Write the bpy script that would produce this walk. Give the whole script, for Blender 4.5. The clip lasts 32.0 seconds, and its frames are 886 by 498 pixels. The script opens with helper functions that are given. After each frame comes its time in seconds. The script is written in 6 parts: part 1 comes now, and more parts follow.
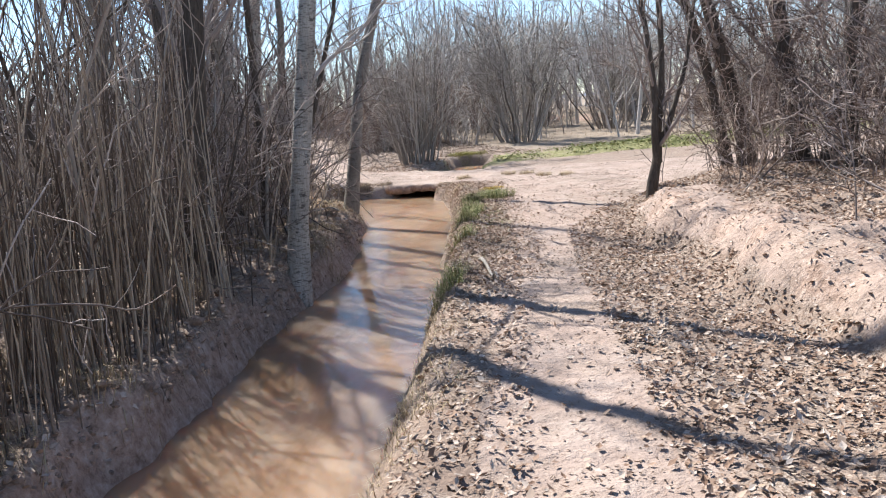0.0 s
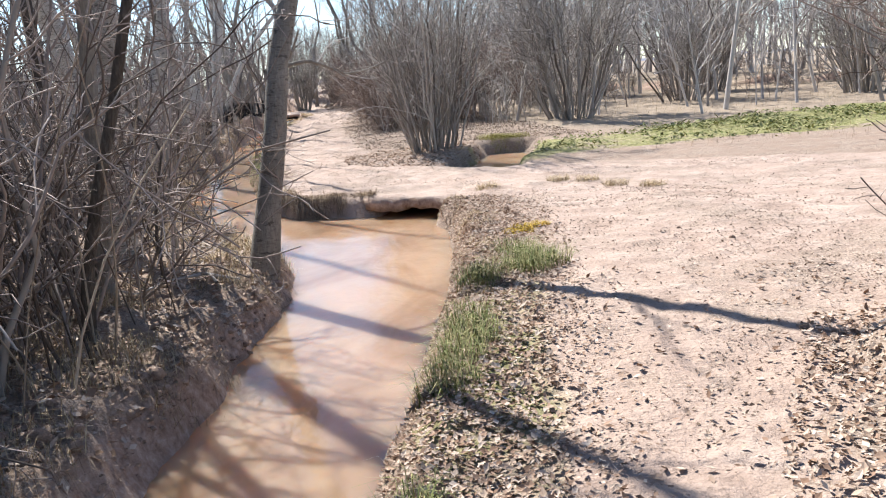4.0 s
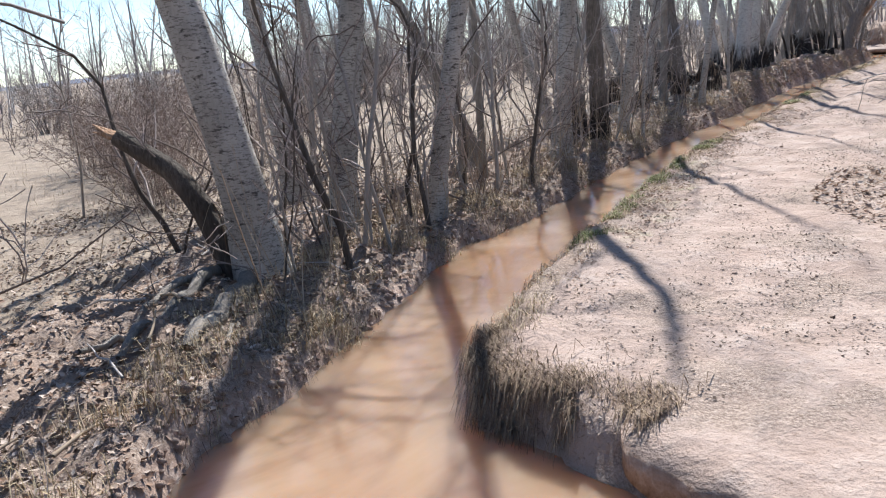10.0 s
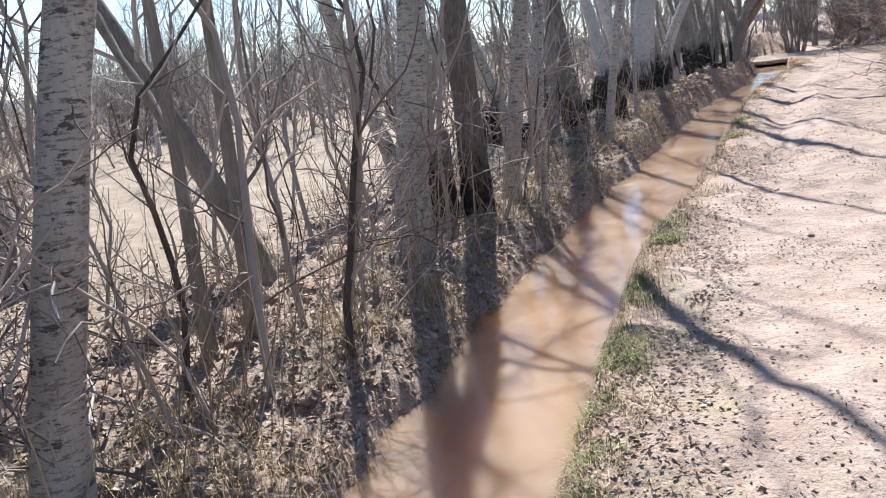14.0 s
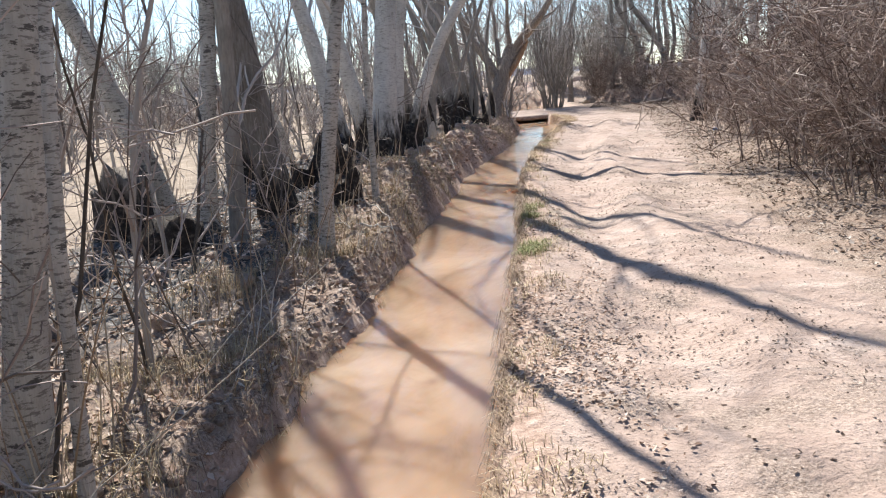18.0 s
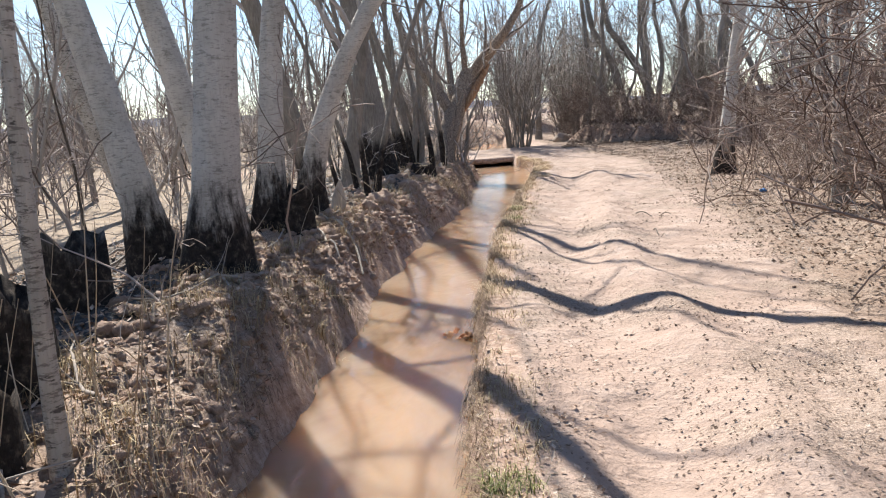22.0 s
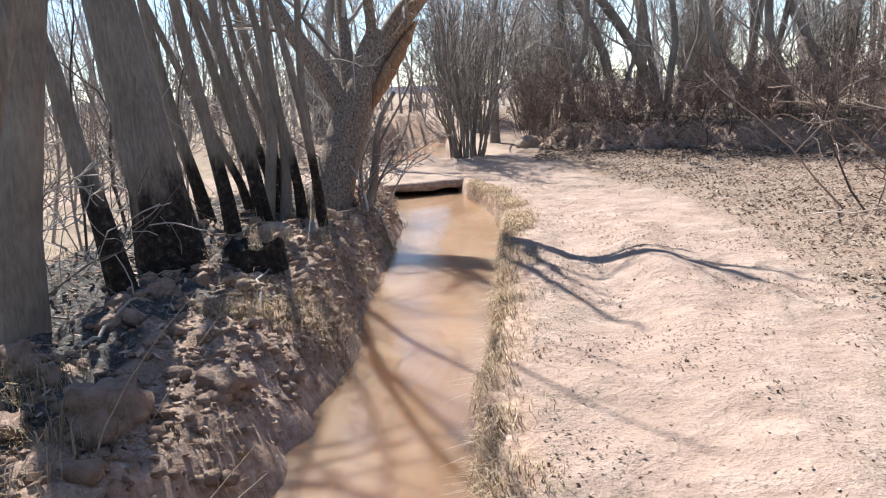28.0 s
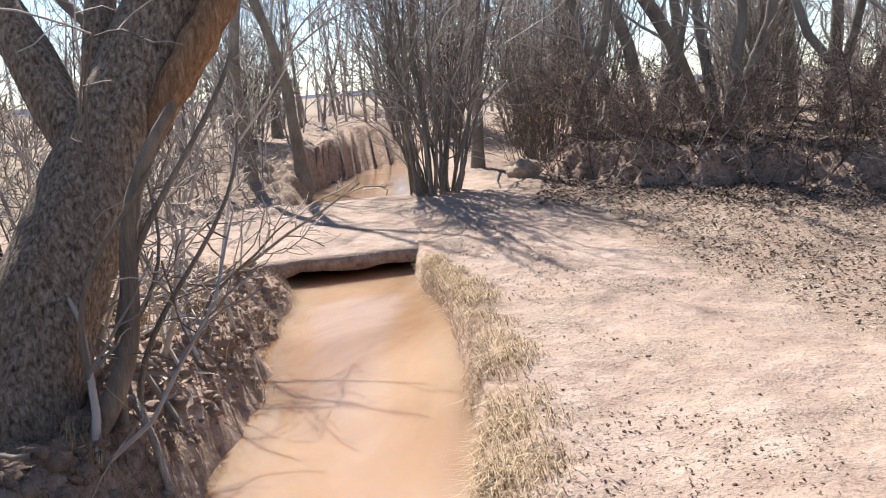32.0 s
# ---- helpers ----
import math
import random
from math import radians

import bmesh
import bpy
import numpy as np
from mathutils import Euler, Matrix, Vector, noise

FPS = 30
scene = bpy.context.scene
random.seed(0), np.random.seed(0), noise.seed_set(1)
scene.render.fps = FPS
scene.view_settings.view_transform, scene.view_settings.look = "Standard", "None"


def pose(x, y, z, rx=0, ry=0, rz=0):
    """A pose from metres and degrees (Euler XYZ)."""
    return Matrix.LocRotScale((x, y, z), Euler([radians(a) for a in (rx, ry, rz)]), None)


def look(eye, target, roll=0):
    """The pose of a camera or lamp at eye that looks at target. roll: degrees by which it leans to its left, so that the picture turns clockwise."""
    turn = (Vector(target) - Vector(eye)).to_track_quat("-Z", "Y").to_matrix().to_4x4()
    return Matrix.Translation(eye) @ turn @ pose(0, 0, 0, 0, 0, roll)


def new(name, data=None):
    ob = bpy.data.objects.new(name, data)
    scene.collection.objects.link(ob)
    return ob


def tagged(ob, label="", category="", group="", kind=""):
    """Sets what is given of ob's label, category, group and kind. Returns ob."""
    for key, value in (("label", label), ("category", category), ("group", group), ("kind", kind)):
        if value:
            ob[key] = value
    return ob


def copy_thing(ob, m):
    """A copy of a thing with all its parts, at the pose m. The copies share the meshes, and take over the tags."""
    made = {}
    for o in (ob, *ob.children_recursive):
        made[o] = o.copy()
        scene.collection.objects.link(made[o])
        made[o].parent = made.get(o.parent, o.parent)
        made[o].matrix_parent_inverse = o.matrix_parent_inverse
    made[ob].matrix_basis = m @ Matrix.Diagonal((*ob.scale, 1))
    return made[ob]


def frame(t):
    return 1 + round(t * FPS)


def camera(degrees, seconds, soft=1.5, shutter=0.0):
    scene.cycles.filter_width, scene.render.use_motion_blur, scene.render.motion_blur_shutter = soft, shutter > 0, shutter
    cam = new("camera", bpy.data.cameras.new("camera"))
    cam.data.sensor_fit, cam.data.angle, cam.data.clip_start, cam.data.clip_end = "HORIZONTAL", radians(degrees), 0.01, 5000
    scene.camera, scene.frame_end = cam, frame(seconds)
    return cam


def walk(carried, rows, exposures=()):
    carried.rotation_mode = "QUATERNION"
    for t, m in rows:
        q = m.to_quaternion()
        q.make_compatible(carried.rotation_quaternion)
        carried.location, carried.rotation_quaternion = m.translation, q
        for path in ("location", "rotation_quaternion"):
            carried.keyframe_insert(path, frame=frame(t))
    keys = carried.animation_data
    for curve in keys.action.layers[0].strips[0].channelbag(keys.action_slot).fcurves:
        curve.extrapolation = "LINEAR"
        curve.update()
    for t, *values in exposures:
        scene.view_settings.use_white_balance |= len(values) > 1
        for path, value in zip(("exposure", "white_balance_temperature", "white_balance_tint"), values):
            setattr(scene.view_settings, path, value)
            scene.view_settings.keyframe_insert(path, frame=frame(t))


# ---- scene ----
cam = camera(56.8, 32.0, soft=1.15)
METRES, EYE, TILT, LEAN, TURN = 44.0, 1.5, -9.7, 4.2, 0.0
ROWS = [
    (0.0, 0.0, 0.0, 0.0, 0.0, 0.0, -0.0),
    (0.5, 0.0017, 0.0188, 0.0017, 1.04, 0.18, -0.99),
    (1.0, 0.0023, 0.037, 0.005, 2.43, 0.42, -1.48),
    (1.5, 0.0024, 0.0546, 0.0087, 2.86, 0.42, -1.9),
    (2.0, 0.0029, 0.0705, 0.0122, 2.97, 0.08, -1.61),
    (2.5, 0.0049, 0.0864, 0.0155, 3.74, -0.81, -1.5),
    (3.0, 0.0059, 0.1017, 0.0176, 3.55, -1.48, -1.17),
    (3.5, 0.0082, 0.1178, 0.0207, 3.16, -1.91, -0.8),
    (5.5, 0.0126, 0.1806, 0.0328, 8.17, -4.17, -1.8),
    (6.0, 0.0138, 0.1948, 0.036, 12.7, -5.16, -2.67),
    (6.5, 0.0156, 0.2091, 0.0401, 17.0, -6.51, -3.63),
    (7.0, 0.0166, 0.2235, 0.0432, 20.87, -6.9, -3.2),
    (7.5, 0.0181, 0.2366, 0.0454, 23.75, -7.16, -3.34),
    (8.0, 0.019, 0.2509, 0.0471, 25.79, -7.13, -3.34),
    (8.5, 0.0176, 0.265, 0.0498, 30.46, -7.56, -3.57),
    (9.0, 0.0163, 0.2795, 0.0522, 34.94, -7.87, -4.41),
    (9.5, 0.0139, 0.2938, 0.0537, 38.81, -8.3, -4.38),
    (10.0, 0.0098, 0.3079, 0.0554, 44.28, -9.6, -4.67),
    (10.5, 0.0038, 0.3224, 0.057, 46.87, -10.22, -4.35),
    (11.0, -0.0036, 0.3355, 0.0593, 48.94, -10.35, -3.97),
    (11.5, -0.0108, 0.3488, 0.0612, 50.45, -10.39, -3.96),
    (12.0, -0.022, 0.3614, 0.0617, 50.56, -10.31, -4.27),
    (12.5, -0.0321, 0.3725, 0.0621, 48.87, -9.38, -3.85),
    (13.0, -0.042, 0.383, 0.063, 43.56, -8.34, -3.24),
    (13.5, -0.0512, 0.3931, 0.0639, 38.68, -7.46, -2.99),
    (14.0, -0.0586, 0.4052, 0.0649, 34.94, -7.51, -2.59),
    (14.5, -0.0654, 0.4184, 0.0658, 31.6, -6.91, -2.32),
    (16.5, -0.0863, 0.4728, 0.0728, 25.54, -5.84, -2.73),
    (17.0, -0.0913, 0.4868, 0.0739, 23.73, -5.53, -3.32),
    (17.5, -0.0955, 0.5005, 0.0756, 21.74, -4.71, -3.24),
    (18.0, -0.0986, 0.515, 0.0783, 18.38, -3.61, -3.23),
    (18.5, -0.1021, 0.5296, 0.0802, 16.38, -2.66, -3.11),
    (19.0, -0.1057, 0.5444, 0.0823, 15.6, -2.01, -3.36),
    (19.5, -0.1095, 0.5593, 0.0843, 15.17, -1.63, -3.43),
    (20.0, -0.1133, 0.574, 0.0866, 14.85, -1.47, -3.22),
    (20.5, -0.1164, 0.5897, 0.0902, 14.8, -1.28, -3.02),
    (21.0, -0.1202, 0.6047, 0.0926, 14.99, -1.14, -3.27),
    (21.5, -0.1234, 0.6197, 0.0952, 15.55, -1.19, -3.35),
    (22.0, -0.1268, 0.6349, 0.0978, 15.64, -1.36, -3.34),
    (22.5, -0.1303, 0.6499, 0.101, 15.12, -1.33, -3.2),
    (23.0, -0.1329, 0.6654, 0.1039, 14.41, -1.34, -3.09),
    (23.5, -0.1363, 0.6802, 0.1058, 13.36, -1.36, -2.89),
    (24.0, -0.1394, 0.6955, 0.1079, 12.46, -1.47, -2.71),
    (24.5, -0.1429, 0.7114, 0.1106, 11.67, -1.33, -2.65),
    (25.0, -0.1476, 0.7268, 0.1136, 11.25, -1.28, -2.87),
    (25.5, -0.1514, 0.7425, 0.1164, 11.32, -1.42, -3.23),
    (27.5, -0.1625, 0.8026, 0.1264, 11.89, -1.92, -3.24),
    (28.0, -0.1649, 0.8182, 0.1289, 11.76, -2.14, -2.94),
    (28.5, -0.1684, 0.8341, 0.1316, 11.47, -2.3, -2.9),
    (29.0, -0.1707, 0.8509, 0.1334, 11.46, -2.38, -2.81),
    (29.5, -0.1731, 0.8675, 0.136, 11.47, -2.23, -2.96),
    (30.0, -0.1757, 0.8828, 0.1396, 11.32, -1.96, -2.82),
    (30.5, -0.1775, 0.8992, 0.143, 11.3, -1.9, -2.5),
    (31.0, -0.1795, 0.9158, 0.1455, 11.16, -1.9, -2.5),
    (31.5, -0.1808, 0.9319, 0.1481, 11.22, -1.99, -2.77),
    (32.0, -0.1817, 0.9469, 0.1501, 11.02, -1.93, -2.98),
]
walk(cam, [(t, pose(0, 0, EYE, TILT, LEAN, TURN) @ pose(METRES * x, METRES * y, METRES * z, 90 + pitch, roll, yaw)) for t, x, y, z, yaw, pitch, roll in ROWS],
     exposures=[(0, 1.02, 6250, 10), (1.0, 1.2, 6400, 10), (2.0, 1.24, 6400, 10), (3, 1.2, 6400, 10), (6, 1.0, 6350, 10), (9, 0.86, 6100, 10), (12, 0.92, 6050, 11), (14, 1.08, 6100, 10), (17, 1.08, 6350, 10), (20, 1.02, 6600, 10), (24, 1.0, 6700, 11), (28, 1.02, 6550, 11), (32, 0.98, 6700, 12)])
SUN_AZ, SUN_EL = 34.0, 46.0          # degrees left of straight ahead, and above the horizon

# ---- light ----
world = bpy.data.worlds.new("world")
scene.world = world
world.use_nodes = True
wn = world.node_tree
sky = wn.nodes.new("ShaderNodeTexSky")
sky.sky_type = "NISHITA"
sky.sun_disc = False
sky.sun_elevation = radians(SUN_EL)
sky.sun_rotation = radians(-SUN_AZ)
sky.air_density, sky.dust_density, sky.ozone_density = 1.0, 0.0, 1.5
sky.altitude = 1800
back = wn.nodes["Background"]
wn.links.new(sky.outputs[0], back.inputs[0])
back.inputs[1].default_value = 0.096
sun_data = bpy.data.lights.new("sun", "SUN")
sun_data.energy, sun_data.angle, sun_data.color = 5.3, radians(0.6), (1.0, 0.95, 0.885)
sun = new("sun", sun_data)
az, el = radians(SUN_AZ), radians(SUN_EL)
sun_way = Vector((-math.sin(az) * math.cos(el), math.cos(az) * math.cos(el), math.sin(el)))
sun.matrix_world = look(sun_way * 80, (0, 0, 0))


# ---- materials ----
class Nodes:
    """A small helper that strings shader nodes together."""

    def __init__(self, name):
        self.mat = bpy.data.materials.new(name)
        self.mat.use_nodes = True
        self.tree = self.mat.node_tree
        self.bsdf = self.tree.nodes["Principled BSDF"]
        self.co = self.tree.nodes.new("ShaderNodeTexCoord")
        self.geo = self.tree.nodes.new("ShaderNodeNewGeometry")

    def link(self, a, b):
        self.tree.links.new(a, b)

    def scaled(self, source, sx, sy, sz):
        m = self.tree.nodes.new("ShaderNodeMapping")
        m.inputs["Scale"].default_value = (sx, sy, sz)
        self.link(source, m.inputs[0])
        return m.outputs[0]

    def noise(self, scale, detail=4.0, rough=0.6, vec=None, distort=0.0):
        n = self.tree.nodes.new("ShaderNodeTexNoise")
        n.inputs["Scale"].default_value = scale
        n.inputs["Detail"].default_value = detail
        n.inputs["Roughness"].default_value = rough
        n.inputs["Distortion"].default_value = distort
        self.link(vec or self.geo.outputs["Position"], n.inputs["Vector"])
        return n.outputs["Fac"]

    def ramp(self, fac, stops):
        r = self.tree.nodes.new("ShaderNodeValToRGB")
        e = r.color_ramp.elements
        while len(e) < len(stops):
            e.new(0.5)
        for k, (p, c) in enumerate(stops):
            e[k].position = p
            e[k].color = (*c, 1) if len(c) == 3 else c
        self.link(fac, r.inputs[0])
        return r.outputs[0]

    def step(self, fac, a, b):
        r = self.tree.nodes.new("ShaderNodeMapRange")
        r.interpolation_type = "SMOOTHSTEP"
        r.inputs[1].default_value, r.inputs[2].default_value = a, b
        self.link(fac, r.inputs[0])
        return r.outputs[0]

    def mix(self, fac, a, b, mode="MIX"):
        m = self.tree.nodes.new("ShaderNodeMix")
        m.data_type, m.blend_type = "RGBA", mode
        if isinstance(fac, float):
            m.inputs[0].default_value = fac
        else:
            self.link(fac, m.inputs[0])
        for k, v in ((6, a), (7, b)):
            if isinstance(v, tuple):
                m.inputs[k].default_value = (*v, 1)
            else:
                self.link(v, m.inputs[k])
        return m.outputs[2]

    def math(self, op, a, b):
        m = self.tree.nodes.new("ShaderNodeMath")
        m.operation = op
        for k, v in ((0, a), (1, b)):
            if isinstance(v, (int, float)):
                m.inputs[k].default_value = v
            else:
                self.link(v, m.inputs[k])
        return m.outputs[0]

    def attr(self, name):
        a = self.tree.nodes.new("ShaderNodeAttribute")
        a.attribute_name = name
        return a.outputs["Fac"]

    def z(self, source):
        s = self.tree.nodes.new("ShaderNodeSeparateXYZ")
        self.link(source, s.inputs[0])
        return s.outputs[2]

    def island(self):
        return self.geo.outputs["Random Per Island"]

    def bump(self, height, strength=0.5, distance=0.02):
        b = self.tree.nodes.new("ShaderNodeBump")
        b.inputs["Strength"].default_value, b.inputs["Distance"].default_value = strength, distance
        self.link(height, b.inputs["Height"])
        self.link(b.outputs[0], self.bsdf.inputs["Normal"])

    def done(self, colour, roughness=0.9):
        if isinstance(colour, tuple):
            self.bsdf.inputs["Base Color"].default_value = (*colour, 1)
        else:
            self.link(colour, self.bsdf.inputs["Base Color"])
        if isinstance(roughness, float):
            self.bsdf.inputs["Roughness"].default_value = roughness
        else:
            self.link(roughness, self.bsdf.inputs["Roughness"])
        self.bsdf.inputs["Specular IOR Level"].default_value = 0.25
        return self.mat


def ground_material():
    n = Nodes("earth_ground")
    big, mid, fine = n.noise(0.6, 5), n.noise(3.5, 6, 0.65), n.noise(45, 5, 0.7)
    sand = n.ramp(mid, [(0.25, (0.26, 0.19, 0.15)), (0.5, (0.38, 0.292, 0.24)), (0.75, (0.47, 0.385, 0.328))])
    sand = n.mix(n.step(big, 0.45, 0.7), sand, (0.38, 0.285, 0.23))
    sand = n.mix(n.step(fine, 0.55, 0.66), sand, (0.235, 0.17, 0.13))
    worn = n.noise(1.1, 9, 0.72)
    speck = n.ramp(n.noise(70, 3, 0.8), [(0.32, (0.07, 0.05, 0.04)), (0.46, (0.22, 0.165, 0.125)), (0.62, (0.45, 0.37, 0.305))])
    sand = n.mix(n.math("MULTIPLY", n.step(worn, 0.49, 0.60), 0.7), sand, speck)
    litter = n.mix(n.step(mid, 0.35, 0.65), speck, (0.26, 0.19, 0.145))
    red = n.ramp(n.noise(14, 7, 0.75), [(0.3, (0.17, 0.105, 0.07)), (0.5, (0.37, 0.265, 0.205)), (0.7, (0.54, 0.435, 0.36))])
    field = n.ramp(n.noise(2.2, 6, 0.7), [(0.3, (0.20, 0.155, 0.115)), (0.55, (0.30, 0.242, 0.182)), (0.75, (0.39, 0.325, 0.25))])
    field = n.mix(n.step(n.noise(22, 4, 0.7), 0.55, 0.75), field, (0.20, 0.15, 0.11))
    green = n.ramp(n.noise(14, 5, 0.7), [(0.3, (0.09, 0.10, 0.035)), (0.5, (0.20, 0.20, 0.07)), (0.65, (0.36, 0.31, 0.19))])
    edge = n.math("MULTIPLY", n.math("SUBTRACT", mid, 0.5), 0.9)
    c = n.mix(n.step(n.math("ADD", n.attr("field"), edge), 0.35, 0.65), litter, field)
    c = n.mix(n.step(n.math("ADD", n.attr("sand"), edge), 0.3, 0.7), c, sand)
    c = n.mix(n.step(n.math("ADD", n.attr("green"), edge), 0.35, 0.75), c, green)
    c = n.mix(n.step(n.math("ADD", n.attr("cut"), edge), 0.35, 0.7), c, red)
    burnt = n.ramp(n.noise(26, 5, 0.75), [(0.35, (0.035, 0.033, 0.031)), (0.55, (0.10, 0.095, 0.09)), (0.72, (0.33, 0.32, 0.305))])
    c = n.mix(n.step(n.math("ADD", n.attr("ash"), edge), 0.4, 0.75), c, burnt)
    h = n.math("ADD", n.math("MULTIPLY", mid, 1.4), n.math("MULTIPLY", fine, 0.22))
    h = n.math("ADD", h, n.math("MULTIPLY", n.noise(13, 4, 0.6), 0.3))
    n.bump(h, 1.0, 0.042)
    return n.done(c, 0.95)


def water_material():
    n = Nodes("muddy_water")
    flow = n.scaled(n.geo.outputs["Position"], 1.0, 0.55, 1.0)
    c = n.ramp(n.noise(0.9, 4, 0.55, flow, 1.2), [(0.3, (0.265, 0.155, 0.088)), (0.5, (0.355, 0.23, 0.148)), (0.7, (0.42, 0.288, 0.195))])
    h = n.math("ADD", n.noise(5.0, 3, 0.5, flow, 0.6), n.math("MULTIPLY", n.noise(18, 2, 0.5, flow), 0.25))
    n.bump(h, 0.3, 0.02)
    m = n.done(c, 0.09)
    n.bsdf.inputs["Specular IOR Level"].default_value = 0.28
    n.bsdf.subsurface_method = "BURLEY"
    n.bsdf.inputs["Subsurface Weight"].default_value = 0.75
    n.bsdf.inputs["Subsurface Radius"].default_value = (1.0, 0.55, 0.3)
    n.bsdf.inputs["Subsurface Scale"].default_value = 0.5
    return m


def bark_material(name, dark, mid, pale, rings=0.0, char=0.0, furrow=0.6, fissure=6.0, grain=9):
    """rings: dark cross marks of a poplar; char: height in metres to which fire has blackened the bark."""
    n = Nodes(name)
    ob = n.co.outputs["Object"]
    long = n.noise(grain, 5, 0.65, n.scaled(ob, fissure, fissure, 1.0), 0.4)
    cloud = n.noise(2.2, 4, 0.6, ob)
    c = n.ramp(n.math("ADD", n.math("MULTIPLY", long, furrow), n.math("MULTIPLY", cloud, 1 - furrow)), [(0.32, dark), (0.52, mid), (0.7, pale)])
    h = long
    if rings:
        marks = n.noise(6.5, 4, 0.7, n.scaled(ob, 1.6, 1.6, 4.6))
        c = n.mix(n.math("MULTIPLY", n.step(marks, 0.575, 0.625), rings), c, (0.045, 0.04, 0.035))
        fine_marks = n.noise(14, 3, 0.75, n.scaled(ob, 1.3, 1.3, 5.0))
        c = n.mix(n.math("MULTIPLY", n.step(fine_marks, 0.52, 0.6), rings * 0.8), c, (0.13, 0.115, 0.10))
    if char:
        tongue = n.math("ADD", n.z(ob), n.math("MULTIPLY", n.math("SUBTRACT", n.noise(2.6, 6, 0.72, n.scaled(ob, 3.0, 3.0, 0.8)), 0.5), 2.2 * char))
        c = n.mix(n.step(tongue, char * 1.3, char * 0.75), c, n.ramp(n.noise(20, 4, 0.7, ob), [(0.35, (0.012, 0.010, 0.009)), (0.55, (0.036, 0.030, 0.026)), (0.75, (0.16, 0.13, 0.105))]))
    n.bump(h, 0.8, 0.03)
    return n.done(c, 0.9)


def island_material(name, stops, roughness=0.85, scale=30):
    """Colour that differs from piece to piece, with a little grain."""
    n = Nodes(name)
    c = n.ramp(n.island(), stops)
    c = n.mix(n.math("MULTIPLY", n.noise(scale, 4, 0.7), 0.3), c, (0.10, 0.08, 0.065), "MIX")
    return n.done(c, roughness)


M_GROUND, M_WATER = ground_material(), water_material()
M_POPLAR = bark_material("poplar_bark", (0.27, 0.25, 0.22), (0.45, 0.42, 0.375), (0.60, 0.57, 0.52), rings=0.85, furrow=0.25)
M_POPLAR_CHAR = bark_material("charred_poplar_bark", (0.36, 0.335, 0.30), (0.54, 0.515, 0.47), (0.68, 0.655, 0.61), rings=0.4, char=0.52, furrow=0.25)
M_GREY = bark_material("grey_bark", (0.13, 0.115, 0.095), (0.27, 0.24, 0.205), (0.40, 0.37, 0.325), furrow=0.4)
M_GREY_CHAR = bark_material("charred_grey_bark", (0.10, 0.085, 0.07), (0.20, 0.175, 0.15), (0.33, 0.30, 0.26), char=0.5)
M_DARK = bark_material("dark_bark", (0.04, 0.033, 0.027), (0.10, 0.083, 0.068), (0.19, 0.165, 0.14))
M_WILLOW = bark_material("furrowed_willow_bark", (0.05, 0.038, 0.028), (0.30, 0.24, 0.19), (0.55, 0.475, 0.40), furrow=0.9, fissure=2.4, grain=24)
M_DARK_CHAR = bark_material("charred_dark_bark", (0.06, 0.05, 0.04), (0.17, 0.145, 0.12), (0.30, 0.265, 0.23), char=0.55)
M_BURNT = bark_material("burnt_stem_bark", (0.13, 0.115, 0.095), (0.25, 0.225, 0.195), (0.38, 0.35, 0.31), char=0.68)
# poplar bark darkened throughout, for a trunk seen from its shaded side
M_POPLAR_SHADED = bark_material("shaded_poplar_bark", (0.13, 0.118, 0.10), (0.24, 0.222, 0.195), (0.36, 0.335, 0.30), rings=0.7, furrow=0.3)
M_MOSS = island_material("yellow_green_moss", [(0.0, (0.20, 0.20, 0.04)), (1.0, (0.32, 0.29, 0.07))], 0.9, 40)
M_WOOD = bark_material("bare_orange_wood", (0.14, 0.08, 0.05), (0.36, 0.22, 0.13), (0.58, 0.43, 0.30), furrow=0.8)
M_STEM = island_material("willow_stems", [(0.0, (0.11, 0.09, 0.075)), (0.35, (0.25, 0.22, 0.19)), (0.7, (0.39, 0.355, 0.32)), (1.0, (0.55, 0.51, 0.46))])
M_TWIG = island_material("grey_twigs", [(0.0, (0.15, 0.13, 0.115)), (0.5, (0.42, 0.385, 0.355)), (1.0, (0.66, 0.62, 0.58))])
# paler than real twigs: haze and glare over the far woods, painted in
M_FAR = island_material("haze_paled_far_twigs", [(0.0, (0.22, 0.195, 0.18)), (0.5, (0.50, 0.465, 0.44)), (1.0, (0.70, 0.665, 0.635))])
M_TWIG_RED = island_material("reddish_twigs", [(0.0, (0.09, 0.07, 0.06)), (0.5, (0.28, 0.23, 0.205)), (1.0, (0.50, 0.43, 0.39))])
M_REED = island_material("dry_reed", [(0.0, (0.20, 0.13, 0.085)), (0.5, (0.37, 0.28, 0.19)), (1.0, (0.55, 0.46, 0.34))])
# cane colours taken down for the backlit, shaded sides of the thicket
M_CANE = island_material("backlit_dark_canes", [(0.0, (0.06, 0.045, 0.036)), (0.5, (0.17, 0.13, 0.10)), (0.75, (0.32, 0.26, 0.20)), (1.0, (0.56, 0.48, 0.38))])
M_BRUSH = island_material("brown_brush", [(0.0, (0.07, 0.045, 0.036)), (0.45, (0.23, 0.165, 0.135)), (0.8, (0.42, 0.34, 0.29)), (1.0, (0.66, 0.58, 0.51))])
M_LEAF_OLD = island_material("weathered_leaves", [(0.0, (0.09, 0.06, 0.042)), (0.4, (0.21, 0.15, 0.11)), (0.8, (0.37, 0.295, 0.235)), (1.0, (0.55, 0.48, 0.41))])
